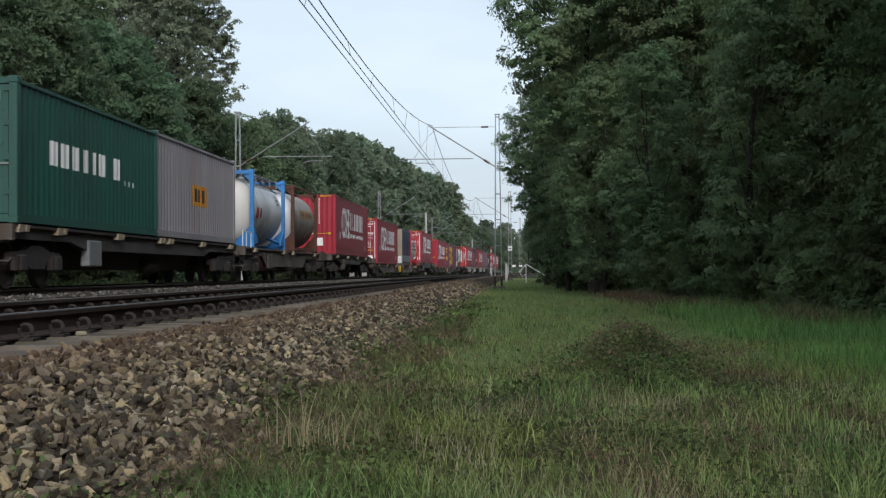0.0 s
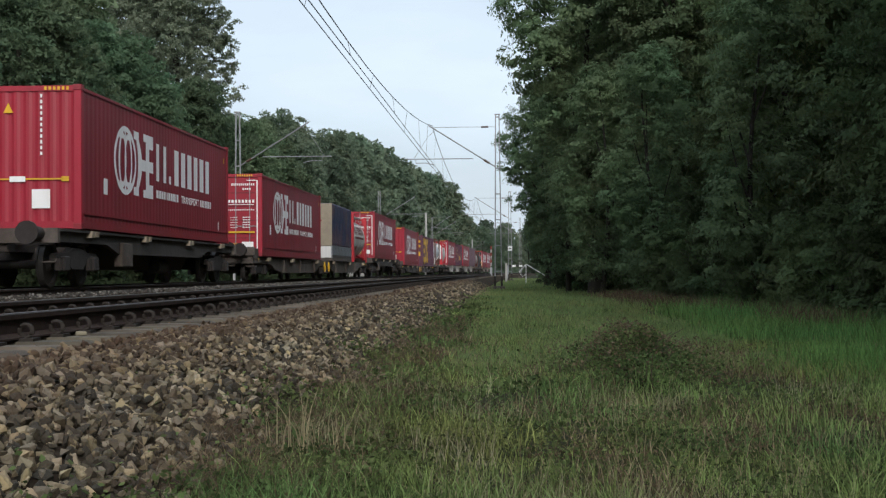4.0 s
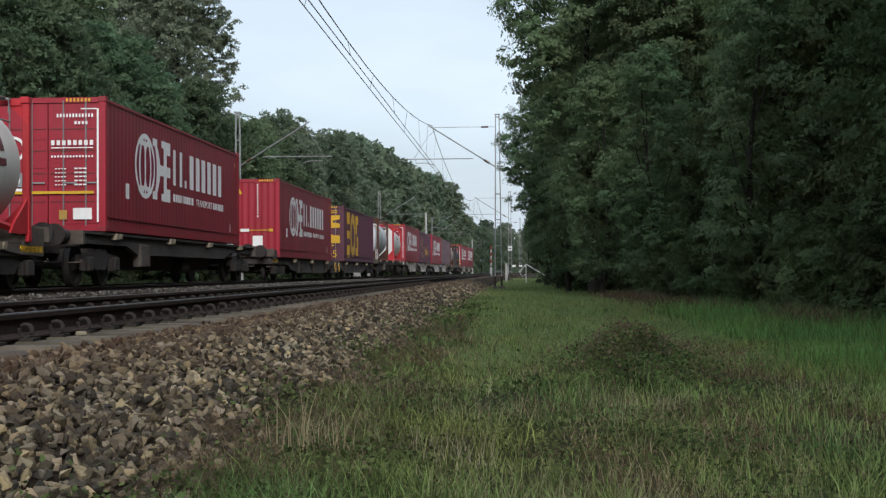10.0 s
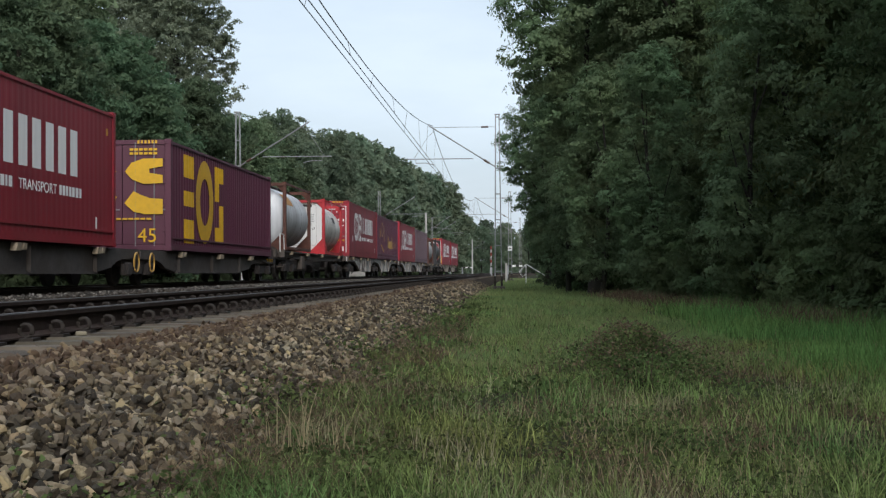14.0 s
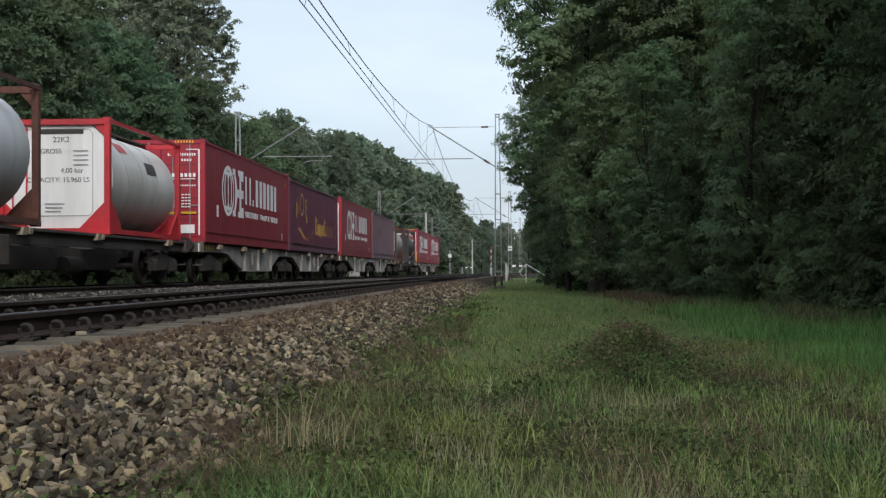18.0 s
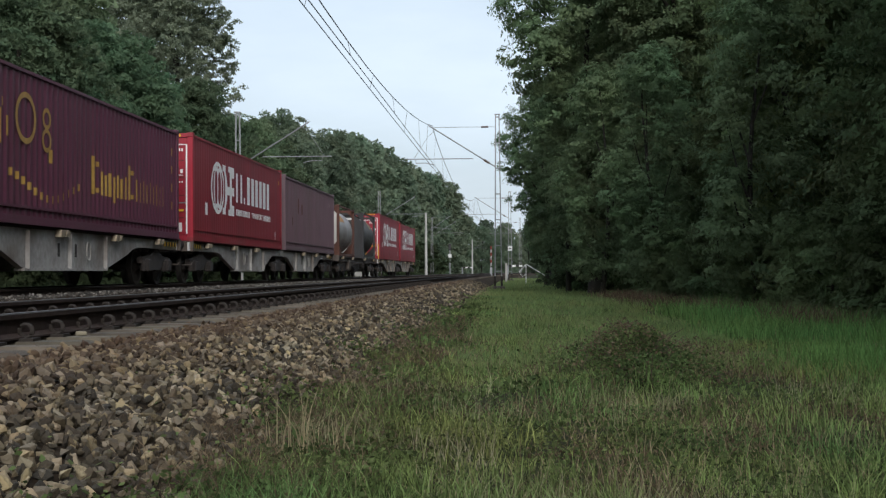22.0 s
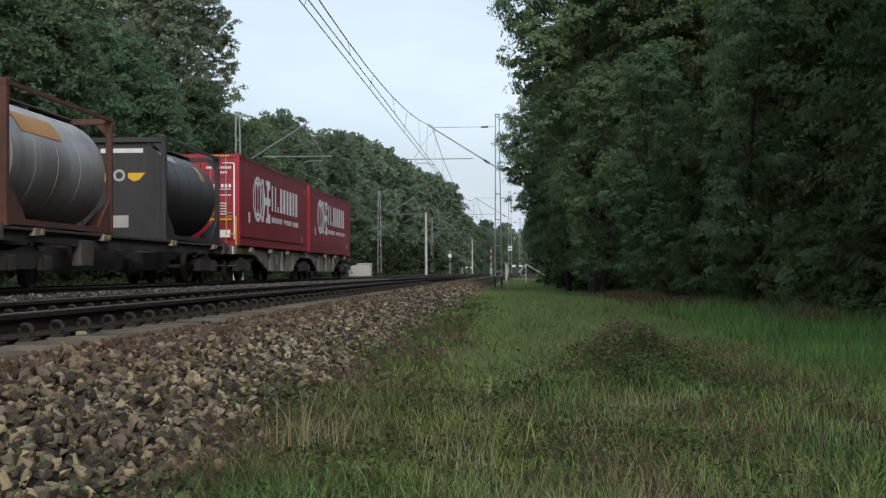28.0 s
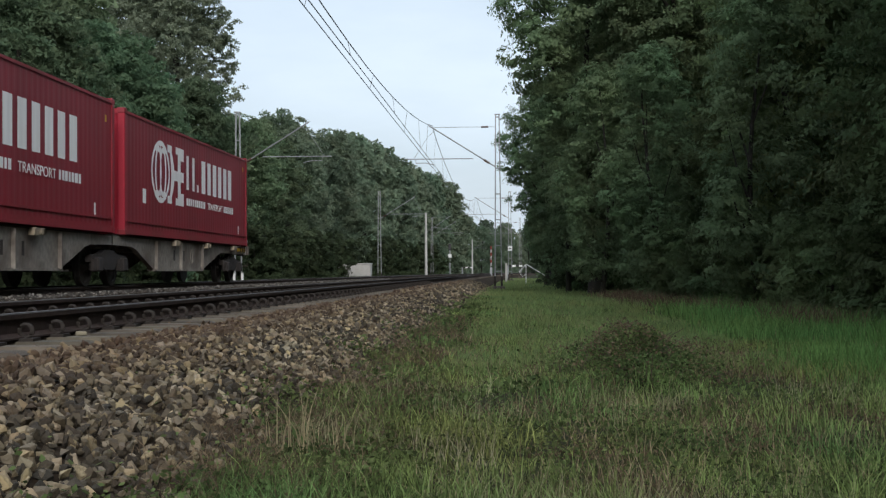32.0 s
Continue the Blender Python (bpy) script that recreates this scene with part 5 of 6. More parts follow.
        end_plate(c, "label_panel", L, -0.80, -0.45, 0.80, 0.92, LETTER)
        end_plate(c, "plate_panel", L, -0.68, -0.48, 0.95, 1.25, GALV)
        end_plate(c, "warning_line", L, -1.0, 1.0, 0.80, 0.86, YELLOW, out=0.02)
        ring_end = Build()
        for k in range(20):
            a, a2 = 2 * math.pi * k / 20, 2 * math.pi * (k + 1) / 20
            q = [(-0.75 + r1 * math.cos(t), -L - 0.012, 1.75 + r1 * math.sin(t)) for r1, t in ((0.28, a), (0.28, a2), (0.22, a2), (0.22, a))]
            ring_end.quad(*q)
        part("ring_mark", ring_end, LETTER, c)
        words(c, "45", 0.46, LETTER, pose(-1.02, -L - 0.012, 1.0, 90, 0, 0), name="number_mark")
        for k in range(7):
            end_plate(c, "hazard_stripe", L, 0.4 + 0.08 * k, 0.44 + 0.08 * k, H - 0.11, H - 0.04, YELLOW)
    else:
        end_plate(c, "warning_line", L, -0.85, 0.9, 0.99, 1.02, YELLOW)
        end_plate(c, "warning_arrow", L, 0.85, 1.0, 0.955, 1.055, YELLOW)
        end_plate(c, "label_panel", L, 0.25, 0.62, 0.42, 0.80, LETTER)
        for k in range(11):
            end_plate(c, "code_bar", L, 0.42, 0.46, 1.48 + 0.115 * k, 1.55 + 0.115 * k, LETTER)
        b = Build()
        b.v = [(x, y, z) for y in (-L - 0.012, -L - 0.006) for x, z in ((-0.33, 2.33), (-0.13, 2.33), (-0.23, 2.53))]
        b.f = [(0, 1, 2), (5, 4, 3), (0, 1, 4, 3), (1, 2, 5, 4), (2, 0, 3, 5)]
        part("warning_triangle", b, YELLOW, c)
        end_plate(c, "warning_arrow", L, -0.97, -0.82, 0.955, 1.055, YELLOW)
        end_plate(c, "label_panel", L, -0.20, 0.12, 0.95, 1.06, LETTER, out=0.02)
        end_plate(c, "label_panel", L, -0.72, -0.42, 0.48, 0.80, LETTER)
        for k in range(6):
            end_plate(c, "hazard_stripe", L, 0.5 + 0.09 * k, 0.55 + 0.09 * k, H - 0.11, H - 0.04, YELLOW)


def tank(label, frame_m, shell_m, end_m, length=6.06, height=2.59, panel=False, labels=(), rails=True):
    """Tank container: a barrel with domed ends in an open frame; -y is the end that comes first."""
    c = empty("tank_container")
    h, L = 1.22, length / 2
    r, zc = 1.17, height - 1.27
    prof = [(-L + 0.16, 0.05), (-L + 0.18, 0.45), (-L + 0.24, 0.80), (-L + 0.32, 1.06), (-L + 0.42, r), (L - 0.42, r), (L - 0.32, 1.06), (L - 0.24, 0.80), (L - 0.18, 0.45), (L - 0.16, 0.05)]
    part("tank_barrel", Build().revolve("y", prof[4:6], (0, 0, zc), 40), shell_m, c, "cylindrical tank shell", smooth=True)
    part("tank_end", Build().revolve("y", prof[:5], (0, 0, zc), 40), end_m, c, "domed tank end", smooth=True)
    part("tank_end", Build().revolve("y", prof[5:], (0, 0, zc), 40), shell_m, c, smooth=True)
    for y in (-1.5, -0.3, 1.0):
        part("tank_band", Build().revolve("y", [(y, r + 0.002), (y + 0.003, r + 0.006), (y + 0.02, r + 0.006), (y + 0.023, r + 0.002)], (0, 0, zc), 40), BLACKP if shell_m is BLACKP else SEAM, c, smooth=True)
    for e in (-1, 1):
        for s in (-1, 1):
            part("corner_post", Build().chamfer(min(s * h, s * (h - 0.13)), max(s * h, s * (h - 0.13)), min(e * L, e * (L - 0.14)), max(e * L, e * (L - 0.14)), 0.1, height - 0.1, 0.012), frame_m, c)
            for z in (0.0, height - 0.118):
                part("corner_casting", Build().chamfer(min(s * (h + 0.005), s * (h - 0.16)), max(s * (h + 0.005), s * (h - 0.16)), min(e * (L + 0.005), e * (L - 0.17)), max(e * (L + 0.005), e * (L - 0.17)), z, z + 0.118, 0.01), frame_m, c)
            for tri in (((h - 0.12, 0.13), (h - 0.70, 0.13), (h - 0.12, 0.72)), ((h - 0.12, height - 0.14), (h - 0.38, height - 0.14), (h - 0.12, height - 0.42))):
                b = Build()
                b.v = [(s * x, e * (L - 0.05), z) for x, z in tri] + [(s * x, e * (L - 0.09), z) for x, z in tri]
                b.f = [(0, 1, 2), (5, 4, 3), (0, 1, 4, 3), (1, 2, 5, 4), (2, 0, 3, 5)]
                part("corner_gusset", b, frame_m, c)
            if panel or not rails:
                part("saddle_plate", Build().prism([(e * (L - 0.13), 0.14), (e * (L - 0.95), 0.14), (e * (L - 0.80), 0.30), (e * (L - 0.13), 0.78)], min(s * (h - 0.06), s * (h - 0.02)), max(s * (h - 0.06), s * (h - 0.02))), frame_m, c, "triangular side plate")
        for z in (0.03, height - 0.15):
            part("end_beam", Build().box(-h + 0.12, h - 0.12, min(e * L, e * (L - 0.12)), max(e * L, e * (L - 0.12)), z, z + 0.12), frame_m, c)
    for s in (-1, 1) if rails else ():
        part("bottom_rail", Build().box(s * h - 0.05 - 0.05 * s, s * h + 0.05 - 0.05 * s, -L + 0.14, L - 0.14, 0.03, 0.14), frame_m, c)
        part("top_rail", Build().box(s * h - 0.035 - 0.035 * s, s * h + 0.035 - 0.035 * s, -L + 0.14, L - 0.14, height - 0.10, height - 0.03), frame_m, c)
    if rails:
        part("walkway", Build().box(-0.35, 0.35, -L + 0.15, L - 0.15, height - 0.06, height - 0.03), WAGON, c, "narrow metal walkway on top")
    else:
        for k in range(3):
            part("walkway_board", Build().box(0.28 + 0.22 * k, 0.46 + 0.22 * k, -L + 0.15, L - 0.15, height - 0.06, height - 0.035), GALV, c)
        for y in np.linspace(-L + 0.4, L - 0.4, 5):
            part("walkway_bracket", Build().tube([(0.26, y, height - 0.075), (0.95, y, height - 0.075), (0.95, y, height - 0.32)], 0.02, 5), GALV, c)
    if not rails:
        for e in (-1, 1):
            for s in (-1, 1):
                part("diagonal_leg", Build().tube([(s * (h - 0.08), e * (L - 0.1), 0.16), (s * 0.72, e * (L - 1.1), 0.42)], 0.07, 4), frame_m, c)
        part("side_pipe", Build().tube([(1.0, -L + 0.5, height - 0.35), (1.05, -L + 0.8, height - 0.5), (1.05, L - 0.6, height - 0.5)], 0.018, 5), GALV, c)
    part("manhole_cover", Build().revolve("z", [(0, 0.30), (0.09, 0.30), (0.11, 0.26)], (0.0, 0.4, height - 0.14), 16), GALV, c)
    part("ladder", Build().tube([(-0.9, -L + 0.03, 0.2), (-0.9, -L + 0.03, height - 0.2)], 0.02, 5).tube([(-0.6, -L + 0.03, 0.2), (-0.6, -L + 0.03, height - 0.2)], 0.02, 5), frame_m, c)
    if panel:
        b = Build()
        pts = [(-0.62, 0.14), (0.62, 0.14), (1.08, 0.62), (1.08, 2.1), (0.72, 2.44), (-0.72, 2.44), (-1.08, 2.1), (-1.08, 0.62)]
        b.v = [(x, -L + 0.10, z) for x, z in pts] + [(x, -L + 0.13, z) for x, z in pts]
        b.f = [tuple(range(8)), tuple(range(15, 7, -1))] + [(k, (k + 1) % 8, 8 + (k + 1) % 8, 8 + k) for k in range(8)]
        part("end_panel", b, end_m, c, "flat painted end panel")
        if end_m is BLACKP:
            part("emblem_disc", Build().revolve("y", [(-L + 0.084, 0.15), (-L + 0.099, 0.15)], (0.02, 0, 1.62), 20), CONC, c, "pale round emblem")
            part("emblem_hub", Build().revolve("y", [(-L + 0.080, 0.09), (-L + 0.0835, 0.09)], (0.02, 0, 1.62), 16), BLACKP, c)
            part("label_panel", Build().box(-0.55, 0.25, -L + 0.085, -L + 0.099, 0.32, 0.62), CONC, c, "pale grey plate low on the panel")
            for sgn in (-1, 1):
                wing = Build()
                pts = [(0.22, 1.56), (0.36, 1.47), (0.5, 1.5), (0.66, 1.68), (0.22, 1.68)]
                wing.v = [(0.02 + sgn * a, -L + 0.085, z) for a, z in pts] + [(0.02 + sgn * a, -L + 0.099, z) for a, z in pts]
                wing.f = [tuple(range(5)), tuple(range(9, 4, -1))] + [(k, (k + 1) % 5, 5 + (k + 1) % 5, 5 + k) for k in range(5)]
                part("emblem_wing", wing, YELLOW, c, "yellow wing shape")
        else:
            words(c, "22K2", 0.17, DARKTXT, pose(-0.05, -L + 0.096, 2.0, 90, 0, 0))
            words(c, "GROSS", 0.15, DARKTXT, pose(-0.32, -L + 0.096, 1.76, 90, 0, 0))
            words(c, "4,00 bar", 0.15, DARKTXT, pose(0.12, -L + 0.096, 1.34, 90, 0, 0))
            words(c, "CAPACITY: 15.960 LS", 0.15, DARKTXT, pose(-0.62, -L + 0.096, 1.14, 90, 0, 0))
            frame_line = [(-0.72, 0.42), (0.74, 0.42), (0.82, 0.52), (0.82, 2.20), (0.74, 2.28), (-0.72, 2.28)]
            part("panel_rim", Build().tube([(x, -L + 0.094, z) for x, z in frame_line], 0.012, 4), CONC, c)
            for k in range(4):
                part("code_bar", Build().box(0.40, 0.72, -L + 0.085, -L + 0.099, 1.50 + 0.10 * k, 1.53 + 0.10 * k), SEAM, c)
            for k in range(3):
                part("code_bar", Build().box(-0.22, 0.12 + 0.04 * k, -L + 0.085, -L + 0.099, 0.50 + 0.08 * k, 0.53 + 0.08 * k), SEAM, c)
        part("code_bar", Build().box(-0.45, 0.62, -L + 0.085, -L + 0.099, 2.18, 2.29), DARKTXT if end_m is not BLACKP else WHITE, c)
    else:
        for k in range(4):
            part("code_bar", Build().box(0.10, 0.42, -L + 0.15, -L + 0.178, 1.25 + 0.10 * k, 1.285 + 0.10 * k), DARKTXT, c)
    for y0, y1, a0, a1, m in labels:
        b = Build()
        n = 6
        for k in range(n + 1):
            a = radians(a0 + (a1 - a0) * k / n)
            b.v += [((r + 0.009 + (0.004 if m is DARKTXT else 0)) * math.cos(a), y0, zc + (r + 0.009 + (0.004 if m is DARKTXT else 0)) * math.sin(a)), ((r + 0.009 + (0.004 if m is DARKTXT else 0)) * math.cos(a), y1, zc + (r + 0.009 + (0.004 if m is DARKTXT else 0)) * math.sin(a))]
        for k in range(n):
            b.f.append((2 * k, 2 * k + 1, 2 * k + 3, 2 * k + 2))
        part("label_band", b, m, c)
    return tagged(c, label, "tank container")


def swap_body():
    c = empty("swap_body")
    L, h, H = 3.66, 1.25, 2.72
    part("tarpaulin", Build().chamfer(-h, h, -L + 0.03, L - 0.03, 0.72, H, 0.06), TARP, c, "navy blue tarpaulin")
    part("front_cover", Build().chamfer(-h + 0.005, h - 0.005, -L - 0.005, -L + 0.028, 0.70, H - 0.02, 0.012), CANVAS, c, "beige tarpaulin end cover")
    for k in range(6):
        part("drop_board", Build().chamfer(h - 0.05, h + 0.005, -L + 0.08 + k * 1.19, -L + 1.24 + k * 1.19, 0.27, 0.71, 0.012), ALU, c)
        part("drop_board", Build().chamfer(-h - 0.005, -h + 0.05, -L + 0.08 + k * 1.19, -L + 1.24 + k * 1.19, 0.27, 0.71, 0.012), ALU, c)
    part("end_board", Build().chamfer(-h + 0.06, h - 0.06, -L, -L + 0.05, 0.14, 0.68, 0.012), WHITE, c, "white board under the cover")
    part("end_board", Build().chamfer(-h + 0.06, h - 0.06, L - 0.05, L, 0.14, 2.6, 0.012), ALU, c)
    part("frame", Build().box(-h, h, -L, L, 0.0, 0.13), WAGON, c)
    part("side_rave", Build().box(h - 0.06, h + 0.002, -L + 0.08, L - 0.08, 0.135, 0.262), WAGOND, c)
    for k in range(13):
        y = -L + 0.25 + 0.57 * k
        part("rope_fold", Build().tube([(h + 0.004, y, 0.76), (h + 0.012, y + 0.05, 1.3), (h + 0.004, y + 0.02, 2.2 + 0.3 * (k % 2))], [0.006, 0.012, 0.003], 5), TARP, c, "crease in the tarpaulin")
    for s in (-1, 1):
        for e in (-1, 1):
            part("corner_post", Build().box(min(s * h, s * (h - 0.06)), max(s * h, s * (h - 0.06)), min(e * L, e * (L - 0.075)), max(e * L, e * (L - 0.075)), 0.13, 0.73), GALV, c)
    for y in (-2.6, -1.5, -0.4, 0.7, 1.8, 2.9):
        part("strap", Build().box(h, h + 0.008, y, y + 0.05, 0.5, 1.0), DARKTXT, c)
    b = Build()
    for x0, x1, z0, z1 in ((-0.2, 0.32, 1.62, 1.70), (0.26, 0.33, 1.62, 1.92), (0.30, 0.75, 1.86, 1.94)):
        b.box(x0, x1, -L - 0.014, -L - 0.006, z0, z1)
    part("emblem_line", b, RED, c, "red step-shaped line")
    for k in range(3):
        part("lettering_bar", Build().box(-0.5 + 0.3 * k, -0.26 + 0.3 * k, -L - 0.014, -L - 0.006, 1.78, 2.06), DARKTXT, c)
    return tagged(c, "swap body with navy tarpaulin, beige end and aluminium boards", "swap body")


# ---- wagons ----
def wheel_data():
    b = Build()
    for s in (-1, 1):
        b.revolve("x", [(-0.065 * s, 0.475), (-0.035 * s, 0.475), (-0.03 * s, 0.46), (0.07 * s, 0.455), (0.07 * s, 0.38), (0.02 * s, 0.36), (0.01 * s, 0.16), (0.06 * s, 0.11), (0.10 * s, 0.10)], (s * 0.755, 0, 0), 20)
    b.revolve("x", [(-1.0, 0.08), (1.0, 0.08)], (0, 0, 0), 10)
    return b.data("wheelset", WHEELM, True)


def bogie_data():
    b = Build()
    for s in (-1, 1):
        x0, x1 = (0.92, 1.06) if s > 0 else (-1.06, -0.92)
        b.prism([(-1.25, 0.52), (-0.55, 0.50), (-0.35, 0.36), (0.35, 0.36), (0.55, 0.50), (1.25, 0.52), (1.25, 0.66), (0.55, 0.70), (0.3, 0.78), (-0.3, 0.78), (-0.55, 0.70), (-1.25, 0.66)], x0, x1)
    b.box(-1.0, 1.0, -0.2, 0.2, 0.5, 0.8)
    return b.data("bogie_frame", BOGIE)


def axle_box_data():
    b = Build()
    b.chamfer(0.98, 1.16, -0.16, 0.16, 0.32, 0.62, 0.03)
    for d in (-0.26, 0.26):
        b.tube([(1.06, d, 0.34), (1.06, d, 0.58)], 0.07, 7)
    return b.data("axle_box", BOGIE)


def small_wheel_data():
    b = Build()
    for s in (-1, 1):
        b.revolve("x", [(-0.065 * s, 0.38), (-0.035 * s, 0.38), (-0.03 * s, 0.367), (0.07 * s, 0.363), (0.07 * s, 0.30), (0.02 * s, 0.28), (0.01 * s, 0.15), (0.06 * s, 0.10), (0.10 * s, 0.09)], (s * 0.755, 0, 0), 20)
    b.revolve("x", [(-1.0, 0.07), (1.0, 0.07)], (0, 0, 0), 10)
    return b.data("wheelset", WHEELM, True)


WHEEL_S = small_wheel_data()
WHEEL, FRAME_B, AXLEBOX = wheel_data(), bogie_data(), axle_box_data()
WHEELSETS = []


def add_bogie(w, y, small=False):
    bo = new("bogie", FRAME_B)
    bo.parent = w
    r = 0.366 if small else 0.46
    bo.matrix_basis = pose(0, y, r - 0.46)
    for d in (-0.9, 0.9):
        for turn in (0, 180):
            ax = new("axle_box", AXLEBOX)
            ax.parent, ax.matrix_basis = bo, pose(0, d, 0, 0, 0, turn)
        ws = new("wheelset", WHEEL_S if small else WHEEL)
        ws.parent, ws.matrix_basis = bo, pose(0, d, 0.46)
        WHEELSETS.append((ws, d, r))


def buffers(w, L, z=1.04):
    for e in (-1, 1):
        part("headstock", Build().box(-1.25, 1.25, min(e * (L - 0.62), e * (L - 0.75)), max(e * (L - 0.62), e * (L - 0.75)), 0.86, 1.14), WAGON, w)
        for s in (-1, 1):
            part("buffer", Build().revolve("y", [(e * (L - 0.62), 0.13), (e * (L - 0.25), 0.13), (e * (L - 0.25), 0.09), (e * (L - 0.06), 0.09), (e * (L - 0.06), 0.22), (e * L, 0.22)], (s * 0.875, 0, z), 14), BOGIE, w, smooth=True)
            part("hand_rail", Build().tube([(s * 1.2, e * (L - 0.68), 0.55), (s * 1.2, e * (L - 0.62), 0.5), (s * 0.95, e * (L - 0.62), 0.5)], 0.016, 5), WAGON, w)
        part("coupling_hook", Build().tube([(0, e * (L - 0.62), 1.0), (0, e * (L - 0.2), 1.0), (0, e * (L - 0.15), 0.62)], 0.04, 6), BOGIE, w)


def spigots(w, ys, z, m):
    """Folding container supports along the sill."""
    for y in ys:
        for s in (-1, 1):
            b = Build()
            b.prism([(y - 0.12, z - 0.15), (y + 0.10, z - 0.15), (y + 0.18, z - 0.012), (y - 0.05, z - 0.012)], s * 1.20 - 0.05, s * 1.20 + 0.07)
            part("container_support", b, SUPPORT, w)
            b = Build()
            b.prism([(y + 0.26, z - 0.13), (y + 0.42, z - 0.13), (y + 0.47, z - 0.012), (y + 0.33, z - 0.012)], s * 1.20 - 0.05, s * 1.20 + 0.05)
            part("container_support", b, SUPPORT, w)


def flat_wagon(length, ys, m=None, deck=1.15, label="brown-grey flat container wagon, grimy steel", deep=0.62, box=None):
    """Two-bogie container flat with deep straight sills."""
    m = m or WAGON
    w = empty("container_wagon")
    L = length / 2
    for s in (-1, 1):
        x0, x1 = (1.02, 1.14) if s > 0 else (-1.14, -1.02)
        part("side_sill", Build().prism([(-L + 0.7, deck - 0.26), (-L + 4.0, deck - 0.26), (-L + 4.9, deck - deep), (L - 4.9, deck - deep), (L - 4.0, deck - 0.26), (L - 0.7, deck - 0.26), (L - 0.7, deck - 0.03), (-L + 0.7, deck - 0.03)], x0, x1), m, w)
        part("sill_flange", Build().box(s * 1.1 - 0.12, s * 1.1 + 0.12, -L + 0.7, L - 0.7, deck - 0.06, deck - 0.01), m, w)
    for y in np.linspace(-L + 1.2, L - 1.2, 9):
        part("cross_member", Build().box(-1.02, 1.02, y - 0.08, y + 0.08, deck - 0.32, deck - 0.05), m, w)
    part("centre_beam", Build().box(-0.25, 0.25, -L + 0.7, L - 0.7, deck - 0.45, deck - 0.1), m, w)
    part("lower_beam", Build().prism([(-L + 4.4, 0.66), (-L + 5.0, 0.36), (L - 5.0, 0.36), (L - 4.4, 0.66), (L - 4.4, deck - 0.3), (-L + 4.4, deck - 0.3)], -0.62, 0.62), RUST if m is WAGON else WAGOND, w, "grimy centre girder")
    part("brake_box", Build().chamfer(1.0, 1.2, -L + 4.95, -L + 5.75, 0.42, 0.95, 0.02), box or WAGON, w, "equipment box under the sill")
    part("air_tank", Build().revolve("y", [(-0.5, 0.05), (-0.45, 0.18), (0.45, 0.18), (0.5, 0.05)], (0.7, 1.0, 0.45), 12), BOGIE, w, smooth=True)
    spigots(w, ys, deck, m)
    buffers(w, L)
    for y in (-L + 2.35, L - 2.35):
        add_bogie(w, y)
    return tagged(w, label, "freight wagon")


